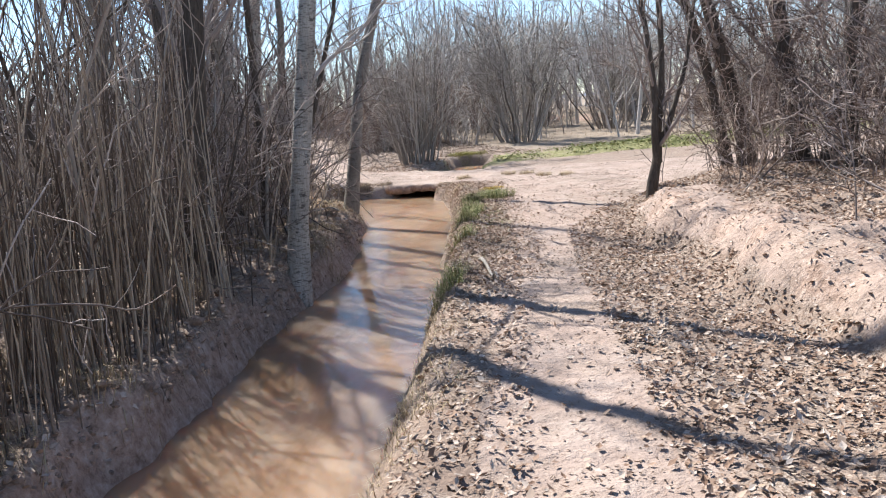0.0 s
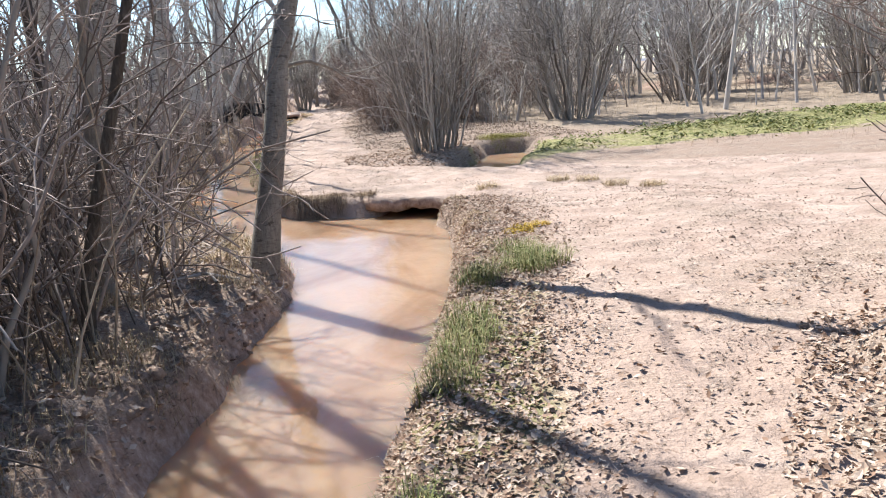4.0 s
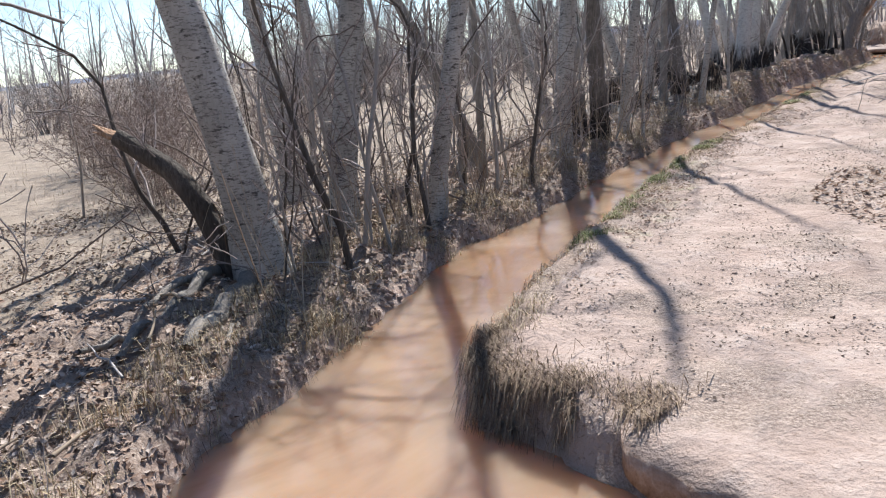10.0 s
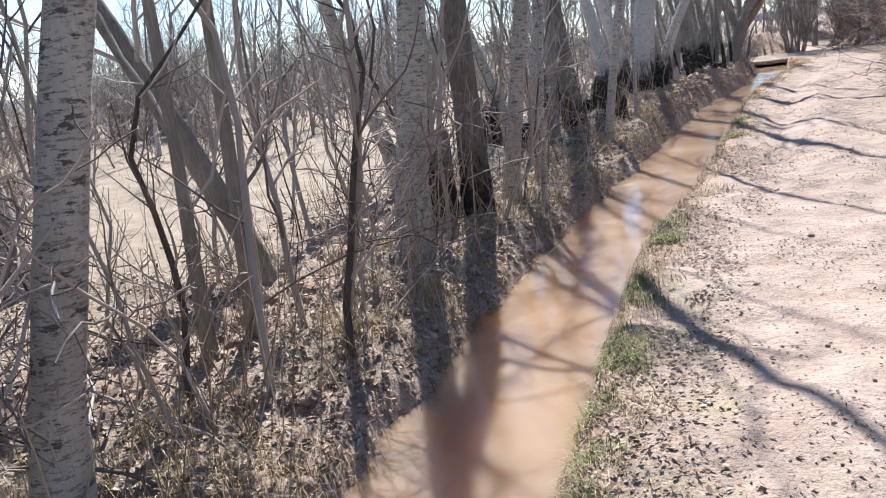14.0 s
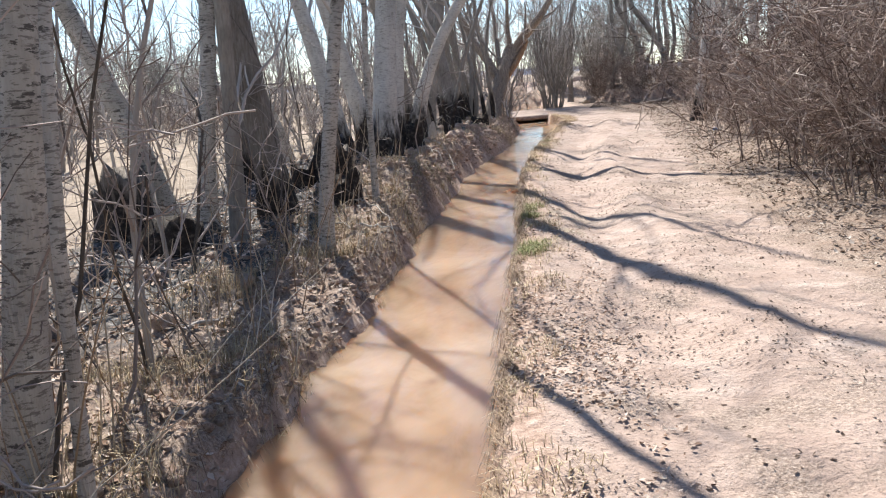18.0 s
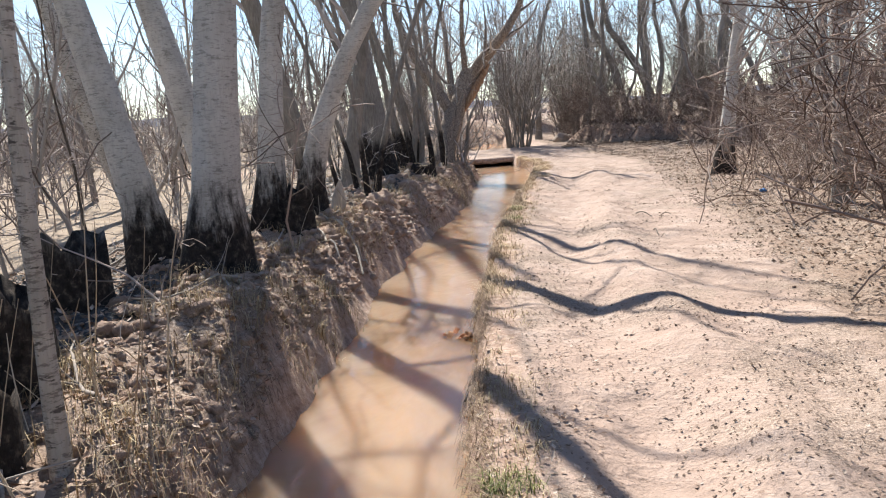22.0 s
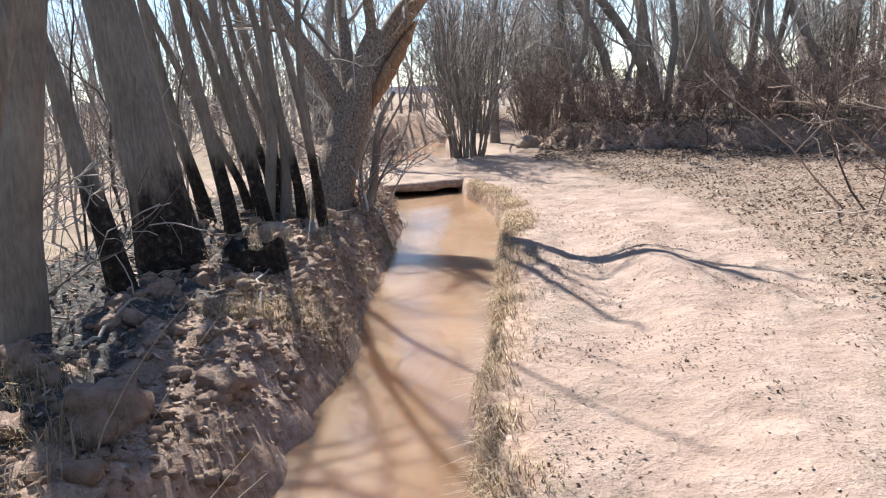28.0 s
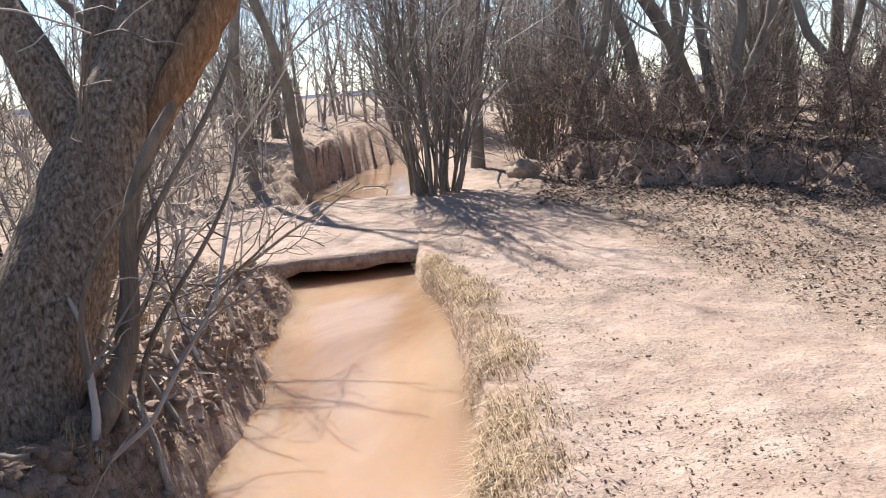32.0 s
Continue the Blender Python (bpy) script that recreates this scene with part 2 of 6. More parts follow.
# leaf colours darkened to carry the half shade at the far bank
M_LEAF_SHADE = island_material("shade_darkened_leaves", [(0.0, (0.05, 0.035, 0.027)), (0.5, (0.14, 0.10, 0.078)), (0.9, (0.26, 0.20, 0.165)), (1.0, (0.45, 0.38, 0.32))])
M_LEAF = island_material("fallen_leaves", [(0.0, (0.19, 0.11, 0.07)), (0.3, (0.37, 0.25, 0.175)), (0.65, (0.48, 0.37, 0.285)), (1.0, (0.62, 0.52, 0.435))])
M_GRASS_G = island_material("green_grass", [(0.0, (0.08, 0.11, 0.03)), (0.5, (0.18, 0.21, 0.065)), (1.0, (0.42, 0.37, 0.18))])
M_GRASS_D = island_material("dry_grass", [(0.0, (0.22, 0.15, 0.085)), (0.5, (0.43, 0.33, 0.19)), (1.0, (0.60, 0.50, 0.33))])
M_CLOVER = island_material("low_green_weeds", [(0.0, (0.08, 0.10, 0.03)), (0.6, (0.19, 0.22, 0.065)), (1.0, (0.40, 0.38, 0.17))])


def clod_material():
    n = Nodes("dry_clay_clod")
    c = n.ramp(n.noise(12, 6, 0.7), [(0.3, (0.24, 0.16, 0.115)), (0.52, (0.42, 0.31, 0.245)), (0.75, (0.55, 0.445, 0.37))])
    n.bump(n.noise(38, 6, 0.75), 1.0, 0.03)
    return n.done(c, 0.95)


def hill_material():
    n = Nodes("haze_tinted_hill")
    # the blue-grey is distance haze put into the base colour
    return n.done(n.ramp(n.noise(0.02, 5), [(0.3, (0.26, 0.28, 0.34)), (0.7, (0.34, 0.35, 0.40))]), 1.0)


M_CLOD, M_HILL = clod_material(), hill_material()

# ---- the plan: banks of the ditch, along the walk ----
LEFT_Y = [-40, 0, 4, 6.6, 9, 11, 12.4, 13.5, 14.5, 15.3, 16.3, 17.6, 19, 21, 22.8, 25, 27.5, 30, 32.6, 35.5, 38, 41, 43.5, 46.4, 48.5, 51, 54.2, 56, 58, 63, 66, 90]
LEFT_X = [-4, -1.95, -1.7, -1.45, -1.17, -1.2, -1.27, -1.55, -2.2, -2.85, -3.3, -3.92, -4.5, -4.95, -5.5, -6.05, -6.55, -7.15, -7.75, -8.32, -8.65, -8.95, -9.45, -10, -10.65, -11.6, -12.78, -13.4, -13.55, -13.6, -14.4, -24]
RIGHT_Y = [-40, 0, 3.5, 5.5, 7.4, 10, 12, 13.8, 15, 16.05, 16.10, 16.18, 16.4, 17, 18.3, 19.7, 21.7, 24, 25.5, 27.1, 30, 31.6, 33.8, 36.2, 39.5, 42.3, 45.4, 46.7, 47.9, 49.5, 52, 55.2, 58, 63, 66, 90]
RIGHT_X = [-2.8, -0.75, -0.44, -0.28, -0.15, -0.07, 0, -0.02, -0.16, -0.45, -1.75, -2.2, -2.44, -2.66, -3.2, -3.7, -4.4, -4.98, -5.2, -5.55, -6.17, -6.54, -7.03, -7.48, -7.9, -8.25, -8.6, -8.85, -9.2, -9.85, -10.5, -11.2, -11.9, -12.9, -13.9, -23.6]


def left_edge(y):
    return np.interp(y, LEFT_Y, LEFT_X)


def right_edge(y):
    return np.interp(y, RIGHT_Y, RIGHT_X)


def water_level(y):
    return -0.22 + 0.003 * np.clip(y, -10, 70)


def path_level(y):
    return np.interp(y, [-10, 0, 5, 10, 14, 16, 17.5, 20, 26, 31, 36, 40, 44, 49, 53, 60], [0.2, 0.2, 0.2, 0.22, 0.19, 0.08, 0.065, 0.06, 0.08, 0.09, 0.12, 0.14, 0.18, 0.14, 0.2, 0.35])


def smooth(a, b, v):
    k = np.clip((v - a) / (b - a), 0, 1)
    return k * k * (3 - 2 * k)


RNG = np.random.default_rng(7)
_lat = RNG.random((256, 256))


def vnoise(x, y, scale):
    """Smooth value noise in 0..1."""
    u, v = np.asarray(x) * scale + 91.3, np.asarray(y) * scale + 37.7
    i, j = np.floor(u).astype(int), np.floor(v).astype(int)
    fu, fv = u - i, v - j
    fu, fv = fu * fu * (3 - 2 * fu), fv * fv * (3 - 2 * fv)
    g = lambda a, b: _lat[a % 256, b % 256]
    return (g(i, j) * (1 - fu) + g(i + 1, j) * fu) * (1 - fv) + (g(i, j + 1) * (1 - fu) + g(i + 1, j + 1) * fu) * fv


def fractal(x, y, scale, octaves=4):
    return sum(vnoise(x + 13 * k, y - 7 * k, scale * 2.1 ** k) * 0.5 ** (k + 1) for k in range(octaves)) / (1 - 0.5 ** octaves)


def segment_distance(x, y, ax, ay, bx, by):
    dx, dy = bx - ax, by - ay
    k = np.clip(((x - ax) * dx + (y - ay) * dy) / (dx * dx + dy * dy), 0, 1)
    return np.hypot(x - ax - k * dx, y - ay - k * dy)


def path_width(y):
    return np.interp(y, [0, 6, 8, 10, 11.3, 12, 17.6, 18.6, 20.5, 24, 29, 33, 38, 41, 46, 50, 53, 60], [1.5, 1.3, 1.4, 2.2, 6, 17, 15, 6, 3.2, 2.6, 2.1, 2.3, 2.6, 2.5, 2.2, 2.2, 1.6, 0.7])


def raised(x, y):
    """The raised earth to the right of the path's start: 0 at the path, 1 on top."""
    return smooth(0.0, 0.42, x - berm_foot(x, y)) * smooth(12.4, 11.0, y)


def berm_foot(x, y):
    return np.interp(y, [2, 4, 6, 7.5, 9, 10, 11.2, 12], [1.72, 1.74, 1.78, 1.72, 1.80, 2.1, 3.2, 4.6]) + (fractal(x, y, 1.6) - 0.5) * 0.4


def path_surface(x, y):
    return path_level(y) + (fractal(x, y, 0.8) - 0.5) * 0.10 + (fractal(x, y, 4.5, 3) - 0.5) * 0.06


def terrain(x, y):
    """Height of the ground, and how sandy, field-like, green and freshly cut it is."""
    x, y = np.asarray(x, float), np.asarray(y, float)
    xl, xr, zw, pz = left_edge(y), right_edge(y), water_level(y), path_level(y)
    wob = (fractal(x, y, 1.7) - 0.5) * 0.30
    dr, dl = x - xr + wob * 0.4, xl - x + wob * (1 + 1.4 * smooth(54, 56.5, y))
    # right side: bank, path, verge
    wr = np.interp(y, [11, 16, 16.2, 22, 26], [0.5, 0.35, 0.3, 0.26, 0.16])
    pw = path_width(y + (fractal(x, y, 0.5) - 0.5) * 2.0) + (fractal(x, y, 1.3) - 0.5) * 0.5
    rut = (0.055 * np.exp(-((dr - 1.3) / 0.2) ** 2) - 0.075 * np.exp(-((dr - 0.8) / 0.28) ** 2)) * smooth(24, 29, y) * (1 - smooth(44, 48, y)) * (0.4 + 1.2 * vnoise(x, y, 0.9))
    right = path_surface(x, y) + rut
    right = right + 0.05 * smooth(pw, pw + 1.2, dr) * (fractal(x, y, 3, 3))
    up = raised(x, y)
    ridge = smooth(0.0, 0.36, x - berm_foot(x, y)) * (1 - 0.6 * smooth(0.45, 0.95, x - berm_foot(x, y))) * smooth(9.2, 7.6, y)
    berm = 0.15 * up + 0.20 * ridge * (0.6 + 0.8 * fractal(x, y, 1.8)) + 0.13 * smooth(0.3, 1.4, x - berm_foot(x, y)) * up + 0.17 * up * (fractal(x, y, 3.4) - 0.5)
    right = right + berm
    shelf = smooth(54.0, 54.6, y + 0.5 * (x + 8) + (fractal(x, y, 1.2) - 0.5) * 1.0 + (fractal(x, y, 4.5, 3) - 0.5) * 0.7) * smooth(-9.3, -8.4, x)
    terrace = shelf * (0.40 + 0.2 * fractal(x, y, 1.0) + 0.12 * (fractal(x, y, 5.0, 3) - 0.5))
    right = right + terrace
    zr = zw - 0.3 + (right - zw + 0.3) * smooth(-0.1, 1.0, dr / wr + 0.42)
    # left side: bank with spoil, then the field
    crest = np.interp(y, [0, 10, 14, 18, 24, 28, 32, 46, 49, 53, 55, 57, 60, 66], [0.19, 0.15, 0.0, -0.02, 0.01, 0.08, 0.36, 0.34, 0.15, 0.14, 0.34, 0.66, 0.85, 0.9])
    lumps = (fractal(x, y, 2.6) - 0.45) * 0.28 + (fractal(x, y, 8, 3) - 0.5) * (0.13 + 0.03 * smooth(31, 34, y) * (1 - smooth(48, 50, y)))
    wl = np.interp(y, [0, 5, 7, 12, 14, 30, 33, 46, 54, 56], [0.28, 0.30, 0.42, 0.42, 0.45, 0.45, 0.7, 0.65, 0.5, 0.3])
    fade = smooth(2.0, 4.5, dl)
    left = (crest + lumps * smooth(-0.05, 0.35, dl)) * (1 - fade) + fade * ((fractal(x, y, 0.35) - 0.5) * 0.2 - 0.03 + 0.75 * smooth(53, 59, y))
    zl = zw - 0.3 + (left - zw + 0.3) * smooth(-0.12, 1.0, dl / wl + 0.38)
    mid = 0.5 * (xl + xr)
    z = np.where(x > mid, zr, zl)
    # ditch filled by the land bridge, branch under the first crossing, side pool
    fill = smooth(50.9, 51.3, y - 0.6 * (x + 10.4)) * (1 - smooth(53.2, 54.0, y - 0.6 * (x + 11.9)))
    near = (x > xl - 0.8) & (x < xr + 0.8)
    z = np.where(near, z + (np.maximum(path_level(y) - 0.03, z) - z) * fill, z)
    ramp = smooth(0.0, 0.3, dl) * smooth(1.9, 0.9, segment_distance(x, y, -10.2, 50.4, -16, 50.2)) * (x < mid)
    z = z + (path_level(y) - 0.01 + (fractal(x, y, 4.5, 3) - 0.5) * 0.06 - z) * ramp
    bend = smooth(62.6, 63.6, y + (fractal(x, y, 1.2) - 0.5) * 0.8) * smooth(-14.6, -13.6, x)
    z = z + (np.maximum(z, 0.75 + (fractal(x, y, 0.8) - 0.5) * 0.3) - z) * bend
    branch = smooth(0.52, 0.32, segment_distance(x, y, -0.66, 15.8, -0.5, 17.0))
    z = z + (np.minimum(z, -0.5) - z) * branch
    lip = smooth(0.0, 0.16, y - 16.27 - 0.5 * np.clip((-2.0 - x) / 0.5, 0, 1) ** 2 + (fractal(x, y, 4.0) - 0.5) * 0.3)
    tip = (x > -2.8) & (x < -1.0) & (y > 15.6) & (y < 17.4)
    z = np.where(tip & (z > zw), zw + (z - zw) * lip - 0.07 * (1 - lip), z)
    pool = smooth(0.75, 0.35, segment_distance(x, y, 0.22, 19.9, 0.75, 23.6) + wob)
    z = z + (np.minimum(z, -0.42) - z) * pool
    side = smooth(0.55, 0.15, segment_distance(x, y, -4.3, 14.2, -8.0, 14.9) + wob)
    z = z - 0.22 * side
    far = np.hypot(x + 4, y - 28)
    z = z + smooth(60, 160, far) * (fractal(x, y, 0.02) - 0.3) * 3.0
    # what covers it
    sand = smooth(wr * 0.9, wr * 1.3, dr) * (1 - smooth(pw - 0.5, pw + 0.5, dr)) * (x > mid)
    sand = np.maximum(sand, fill * near)
    sand = np.maximum(sand * (1 - up), 1.0 * smooth(0.1, 0.5, up) * smooth(1.0, 0.7, x - berm_foot(x, y) + (fractal(x, y, 2.5) - 0.5) * 0.5) * smooth(9.4, 8.2, y) * (x > mid))
    sand = np.maximum(sand, 0.9 * smooth(1.6, 0.9, segment_distance(x, y, -10.5, 50.9, -20, 49.5)))
    sand = sand * (1 - branch) * (1 - pool)
    green = (0.25 + 0.8 * fractal(x, y, 1.1)) * smooth(2.6, 0.8, segment_distance(x, y, 1.6, 21.8, 9, 23.8) + (fractal(x, y, 0.9) - 0.5) * 2.6) + 0.9 * smooth(3.0, 1.2, segment_distance(x, y, 6, 24.5, 16, 27) + (fractal(x, y, 0.7) - 0.5) * 3.6)
    green = green + smooth(0.5, 0.2, np.abs(dr - 0.45)) * np.interp(y, [0, 6, 9, 12, 13, 15, 18, 19, 22, 24, 28.4, 29, 31, 32], [0.1, 0.2, 0.6, 0.5, 0.1, 0.1, 0.1, 0.4, 0.45, 0.1, 0, 0.4, 0.4, 0]) * (x > mid)
    field = np.where(x > mid, smooth(pw + 3, pw + 7, dr) * smooth(18, 30, y + (fractal(x, y, 0.25) - 0.5) * 14), smooth(1.6, 3.6, dl))
    cut = np.where(x > mid, smooth(0.35, 0.0, np.abs(dr - 0.1)) * smooth(15, 22, y), smooth(0.32, 0.05, dl) * 0.8 + 0.55 * smooth(2.4, 0.8, dl) * smooth(31, 34, y) * (1 - smooth(50, 54, y)) + smooth(0.75, 0.3, dl) * smooth(55, 57, y))
    cut = np.maximum(cut, smooth(0.05, 0.25, shelf) * smooth(0.995, 0.9, shelf) * (x > mid))
    cut = np.maximum(cut, 0.7 * smooth(0.15, 0.5, ridge) * (fractal(x, y, 2.8) + 0.15) * smooth(1.2, 0.8, x - berm_foot(x, y)) * (x > mid))
    cut = np.maximum(cut * (1 - fill * near), bend * smooth(64.5, 63.4, y))
    ash = smooth(0.55, 0.95, dl) * smooth(4.2, 2.6, dl) * np.interp(y, [23, 24, 26, 28, 33, 34, 36, 38, 46, 48], [0, 0.7, 0.5, 1, 1, 0.6, 0.6, 1, 1, 0]) * (0.35 + 1.1 * fractal(x, y, 1.1)) * (x < mid)
    return z, sand, np.clip(green, 0, 1), field, np.clip(cut, 0, 1), np.clip(ash, 0, 1)


def ground_z(x, y):
    return terrain(x, y)[0]


# ---- mesh building ----
def mesh_from(name, verts, faces, material, smooth_shade=True):
    """A mesh from arrays; faces all have the same number of corners."""
    me = bpy.data.meshes.new(name)
    verts, faces = np.asarray(verts, np.float32), np.asarray(faces, np.int32)
    k = faces.shape[1]
    me.vertices.add(len(verts))
    me.vertices.foreach_set("co", verts.ravel())
    me.loops.add(faces.size)
    me.loops.foreach_set("vertex_index", faces.ravel())
    me.polygons.add(len(faces))
    me.polygons.foreach_set("loop_start", np.arange(0, faces.size, k, dtype=np.int32))
    me.polygons.foreach_set("use_smooth", np.full(len(faces), smooth_shade))
    me.update(calc_edges=True)
    me.materials.append(material)
    return me


def tubes(P, R, sides):
    """Tapered tubes along many paths at once. P: paths x points x 3, R: paths x points."""
    P, R = np.asarray(P, float), np.asarray(R, float)
    m, n = P.shape[:2]
    T = np.gradient(P, axis=1)
    T /= np.linalg.norm(T, axis=2, keepdims=True) + 1e-9
    ref = np.where(np.abs(T[..., 2:3]) > 0.9, np.array([1.0, 0, 0]), np.array([0, 0, 1.0]))
    ref = np.broadcast_to(ref[:, :1], T.shape)
    U = np.cross(T, ref)
    U /= np.linalg.norm(U, axis=2, keepdims=True) + 1e-9
    V = np.cross(T, U)
    a = np.linspace(0, 2 * math.pi, sides, endpoint=False)
    ring = U[:, :, None] * np.cos(a)[None, None, :, None] + V[:, :, None] * np.sin(a)[None, None, :, None]
    verts = P[:, :, None] + ring * R[:, :, None, None]
    idx = np.arange(m * n * sides).reshape(m, n, sides)
    nxt = np.roll(idx, -1, axis=2)
    quads = np.stack([idx[:, :-1], nxt[:, :-1], nxt[:, 1:], idx[:, 1:]], axis=-1).reshape(-1, 4)
    return verts.reshape(-1, 3), quads


def joined(pieces):
    vs, fs, base = [], [], 0
    for v, f in pieces:
        vs.append(v)
        fs.append(f + base)
        base += len(v)
    return np.concatenate(vs), np.concatenate(fs)


def unit(v):
    return v / (np.linalg.norm(v, axis=-1, keepdims=True) + 1e-9)


def sprout(rng, P, R, each, lo, hi, length, spread, rise, wiggle, points=5, thin=0.55):
    """Side shoots from every path in P: where they leave, how long, how far they spread and rise."""
    m, n = P.shape[:2]
    par = np.repeat(np.arange(m), each)
    k = len(par)
    f = rng.uniform(lo, hi, k) * (n - 1)
    i = np.minimum(f.astype(int), n - 2)
    w = (f - i)[:, None]
    start = P[par, i] * (1 - w) + P[par, i + 1] * w
    r0 = (R[par, i] * (1 - w[:, 0]) + R[par, i + 1] * w[:, 0]) * thin
    along = unit(P[par, i + 1] - P[par, i])
    side = unit(np.cross(along, rng.normal(size=(k, 3))))
    way = unit(along * (1 - spread) + side * spread + np.array([0, 0, rise]))
    size = length * rng.uniform(0.55, 1.25, k) * np.clip(1.15 - 0.5 * f / (n - 1), 0.3, 1.2)
    Q = np.zeros((k, points, 3))
    Q[:, 0] = start
    for j in range(1, points):
        way = unit(way + rng.normal(size=(k, 3)) * wiggle + np.array([0, 0, rise * 0.25]))
        Q[:, j] = Q[:, j - 1] + way * (size / (points - 1))[:, None]
    taper = np.linspace(1, 0.35, points)
    return Q, np.maximum(r0[:, None] * taper, 0.0018)


def part(name, me, parent, label=""):
    ob = new(name, me)
    ob.parent = parent
    if label:
        tagged(ob, label)
    return ob


def thing(name, label, category, x, y, z=None, group="", turn=0.0, size=1.0, kind=""):
    ob = new(name)
    ob.empty_display_size = 0.1
    ob.matrix_basis = pose(x, y, ground_z(x, y) - 0.03 if z is None else z, 0, 0, turn)
    ob.scale = (size, size, size)
    return tagged(ob, label, category, group, kind)


def trunk_path(rng, height, lean, bend=(0, 0), points=16, wander=0.05):
    t = np.linspace(0, 1, points)
    P = np.zeros((points, 3))
    P[:, 2] = t * height
    for a in range(2):
        wave = np.interp(t, np.linspace(0, 1, 6), rng.normal(size=6) * wander)
        P[:, a] = lean[a] * t * height + bend[a] * height * t * t + (wave - wave[0]) * height * 0.5 * t
    P[0, 2] = -0.25
    return P


def make_tree(name, label, x, y, dia, height, lean, bark, seed, bend=(0, 0), limbs=9, sub=4, twigs=4, first=0.22,
              twig_mat=None, forks=0, group="", wander=0.05, limb_len=0.28, z=None, flare=0.55, fine=0.0021):
    """A bare tree: trunk with root flare, limbs, twigs."""
    rng = np.random.default_rng(seed)
    tree = thing(name, label, "tree", x, y, z, group)
    P = trunk_path(rng, height, lean, bend, wander=wander)
    zz = np.clip(P[:, 2], 0, None)
    R = dia / 2 * (1 - 0.82 * (zz / height) ** 1.35) + dia * 0.5 * flare * np.exp(-zz / (0.32 if flare > 0.7 else 0.22))
    R = R * (1 + rng.normal(size=len(R)) * 0.025)
    pieces = [tubes(P[None], R[None], 14)]
    stems, radii = [P], [R]
    for k in range(forks):
        i = int(rng.integers(3, 7))
        way = rng.normal(size=2) * 0.35
        h = height * rng.uniform(0.5, 0.75)
        Q = trunk_path(rng, h, (lean[0] + way[0], lean[1] + way[1]), (-way[0] * 0.3, -way[1] * 0.3), wander=wander)
        Q[0, 2] = 0
        Q = Q + P[i]
        S = R[i] * 0.75 * np.linspace(1, 0.15, len(Q))
        pieces.append(tubes(Q[None], S[None], 10))
        stems.append(Q)
        radii.append(S)
    v, f = joined(pieces)
    part("trunk", mesh_from("trunk", v, f, bark), tree)
    P2, R2 = np.array(stems), np.array(radii)
    B, S = sprout(rng, P2, R2, limbs, first, 0.98, height * limb_len, 0.6, 0.25, 0.16, 8, 0.27)
    for k in range(len(B)):
        limb = part("limb", mesh_from("limb", *tubes(B[k:k + 1], S[k:k + 1], 6), twig_mat or bark), tree)
        C, U = sprout(rng, B[k:k + 1], S[k:k + 1], sub, 0.15, 0.95, height * limb_len * 0.4, 0.6, 0.15, 0.22, 6, 0.55)
        U = np.maximum(U, fine * 1.3)
        pieces = [tubes(C, U, 4)]
        if twigs:
            D, W = sprout(rng, C, U, twigs, 0.1, 0.95, height * limb_len * 0.17, 0.6, 0.1, 0.25, 4, 0.6)
            pieces.append(tubes(D, np.maximum(W, fine), 3))
        tagged(part("twig_spray", mesh_from("twig_spray", *joined(pieces), twig_mat or M_TWIG), limb, "spray of fine leafless twigs"), kind="stuff")
    return tree


def make_clump(name, label, x, y, stems, height, spread, radius, seed, thick=0.02, branches=5, twigs=4, group="",
               stem_mat=None, twig_mat=None, category="shrub", size=1.0, arch=0.0, kind="", wiggle=0.2, split=12, low=0.2, fine=0.003):
    """A many-stemmed leafless shrub fanning out from one stool."""
    rng = np.random.default_rng(seed)
    shrub = thing(name, label, category, x, y, None, group, kind=kind, size=size)
    a = rng.uniform(0, 2 * math.pi, stems)
    q = np.sqrt(rng.random(stems)) * radius
    n = 8
    t = np.linspace(0, 1, n)
    h = height * rng.uniform(0.5, 1.1, stems)
    out = (0.25 + q / radius) * spread * rng.uniform(0.3, 1.2, stems)
    P = np.zeros((stems, n, 3))
    for axis, trig in ((0, np.cos(a)), (1, np.sin(a))):
        P[:, :, axis] = (q * trig)[:, None] + (out * trig * h)[:, None] * t[None] ** (1 + arch) + rng.normal(size=(stems, n)).cumsum(1) * 0.012 * height
    P[:, :, 2] = h[:, None] * (t - arch * 0.35 * t ** 3)[None] - 0.12
    R = thick * rng.uniform(0.45, 1.2, stems)[:, None] * np.linspace(1, 0.3, n)[None]
    for k in range(min(split, stems)):
        part("stem", mesh_from("stem", *tubes(P[k:k + 1], R[k:k + 1], 6), stem_mat or M_STEM), shrub)
    if split < stems:
        tagged(part("shoot_mass", mesh_from("shoot_mass", *tubes(P[split:], R[split:], 6), stem_mat or M_STEM), shrub, "thin shoots crowding the stool"), kind="stuff")
    B, S = sprout(rng, P, R, branches, low, 0.97, height * 0.3, 0.5, 0.2, wiggle, 6, 0.6)
    pieces = [tubes(B, np.maximum(S, fine * 1.4), 3)]
    if twigs:
        D, W = sprout(rng, B, S, twigs, 0.1, 0.95, height * 0.13, 0.55, 0.1, wiggle, 4, 0.7)
        pieces.append(tubes(D, np.maximum(W, fine), 3))
    part("crown", mesh_from("crown", *joined(pieces), twig_mat or M_TWIG), shrub, "fine leafless twigs")
    return shrub


def put_copy(ob, x, y, turn=0.0, size=1.0, tilt=(0, 0)):
    m = pose(x, y, ground_z(x, y) - 0.03, tilt[0], tilt[1], turn)
    c = copy_thing(ob, m)
    c.scale = (size, size, size)
    return c


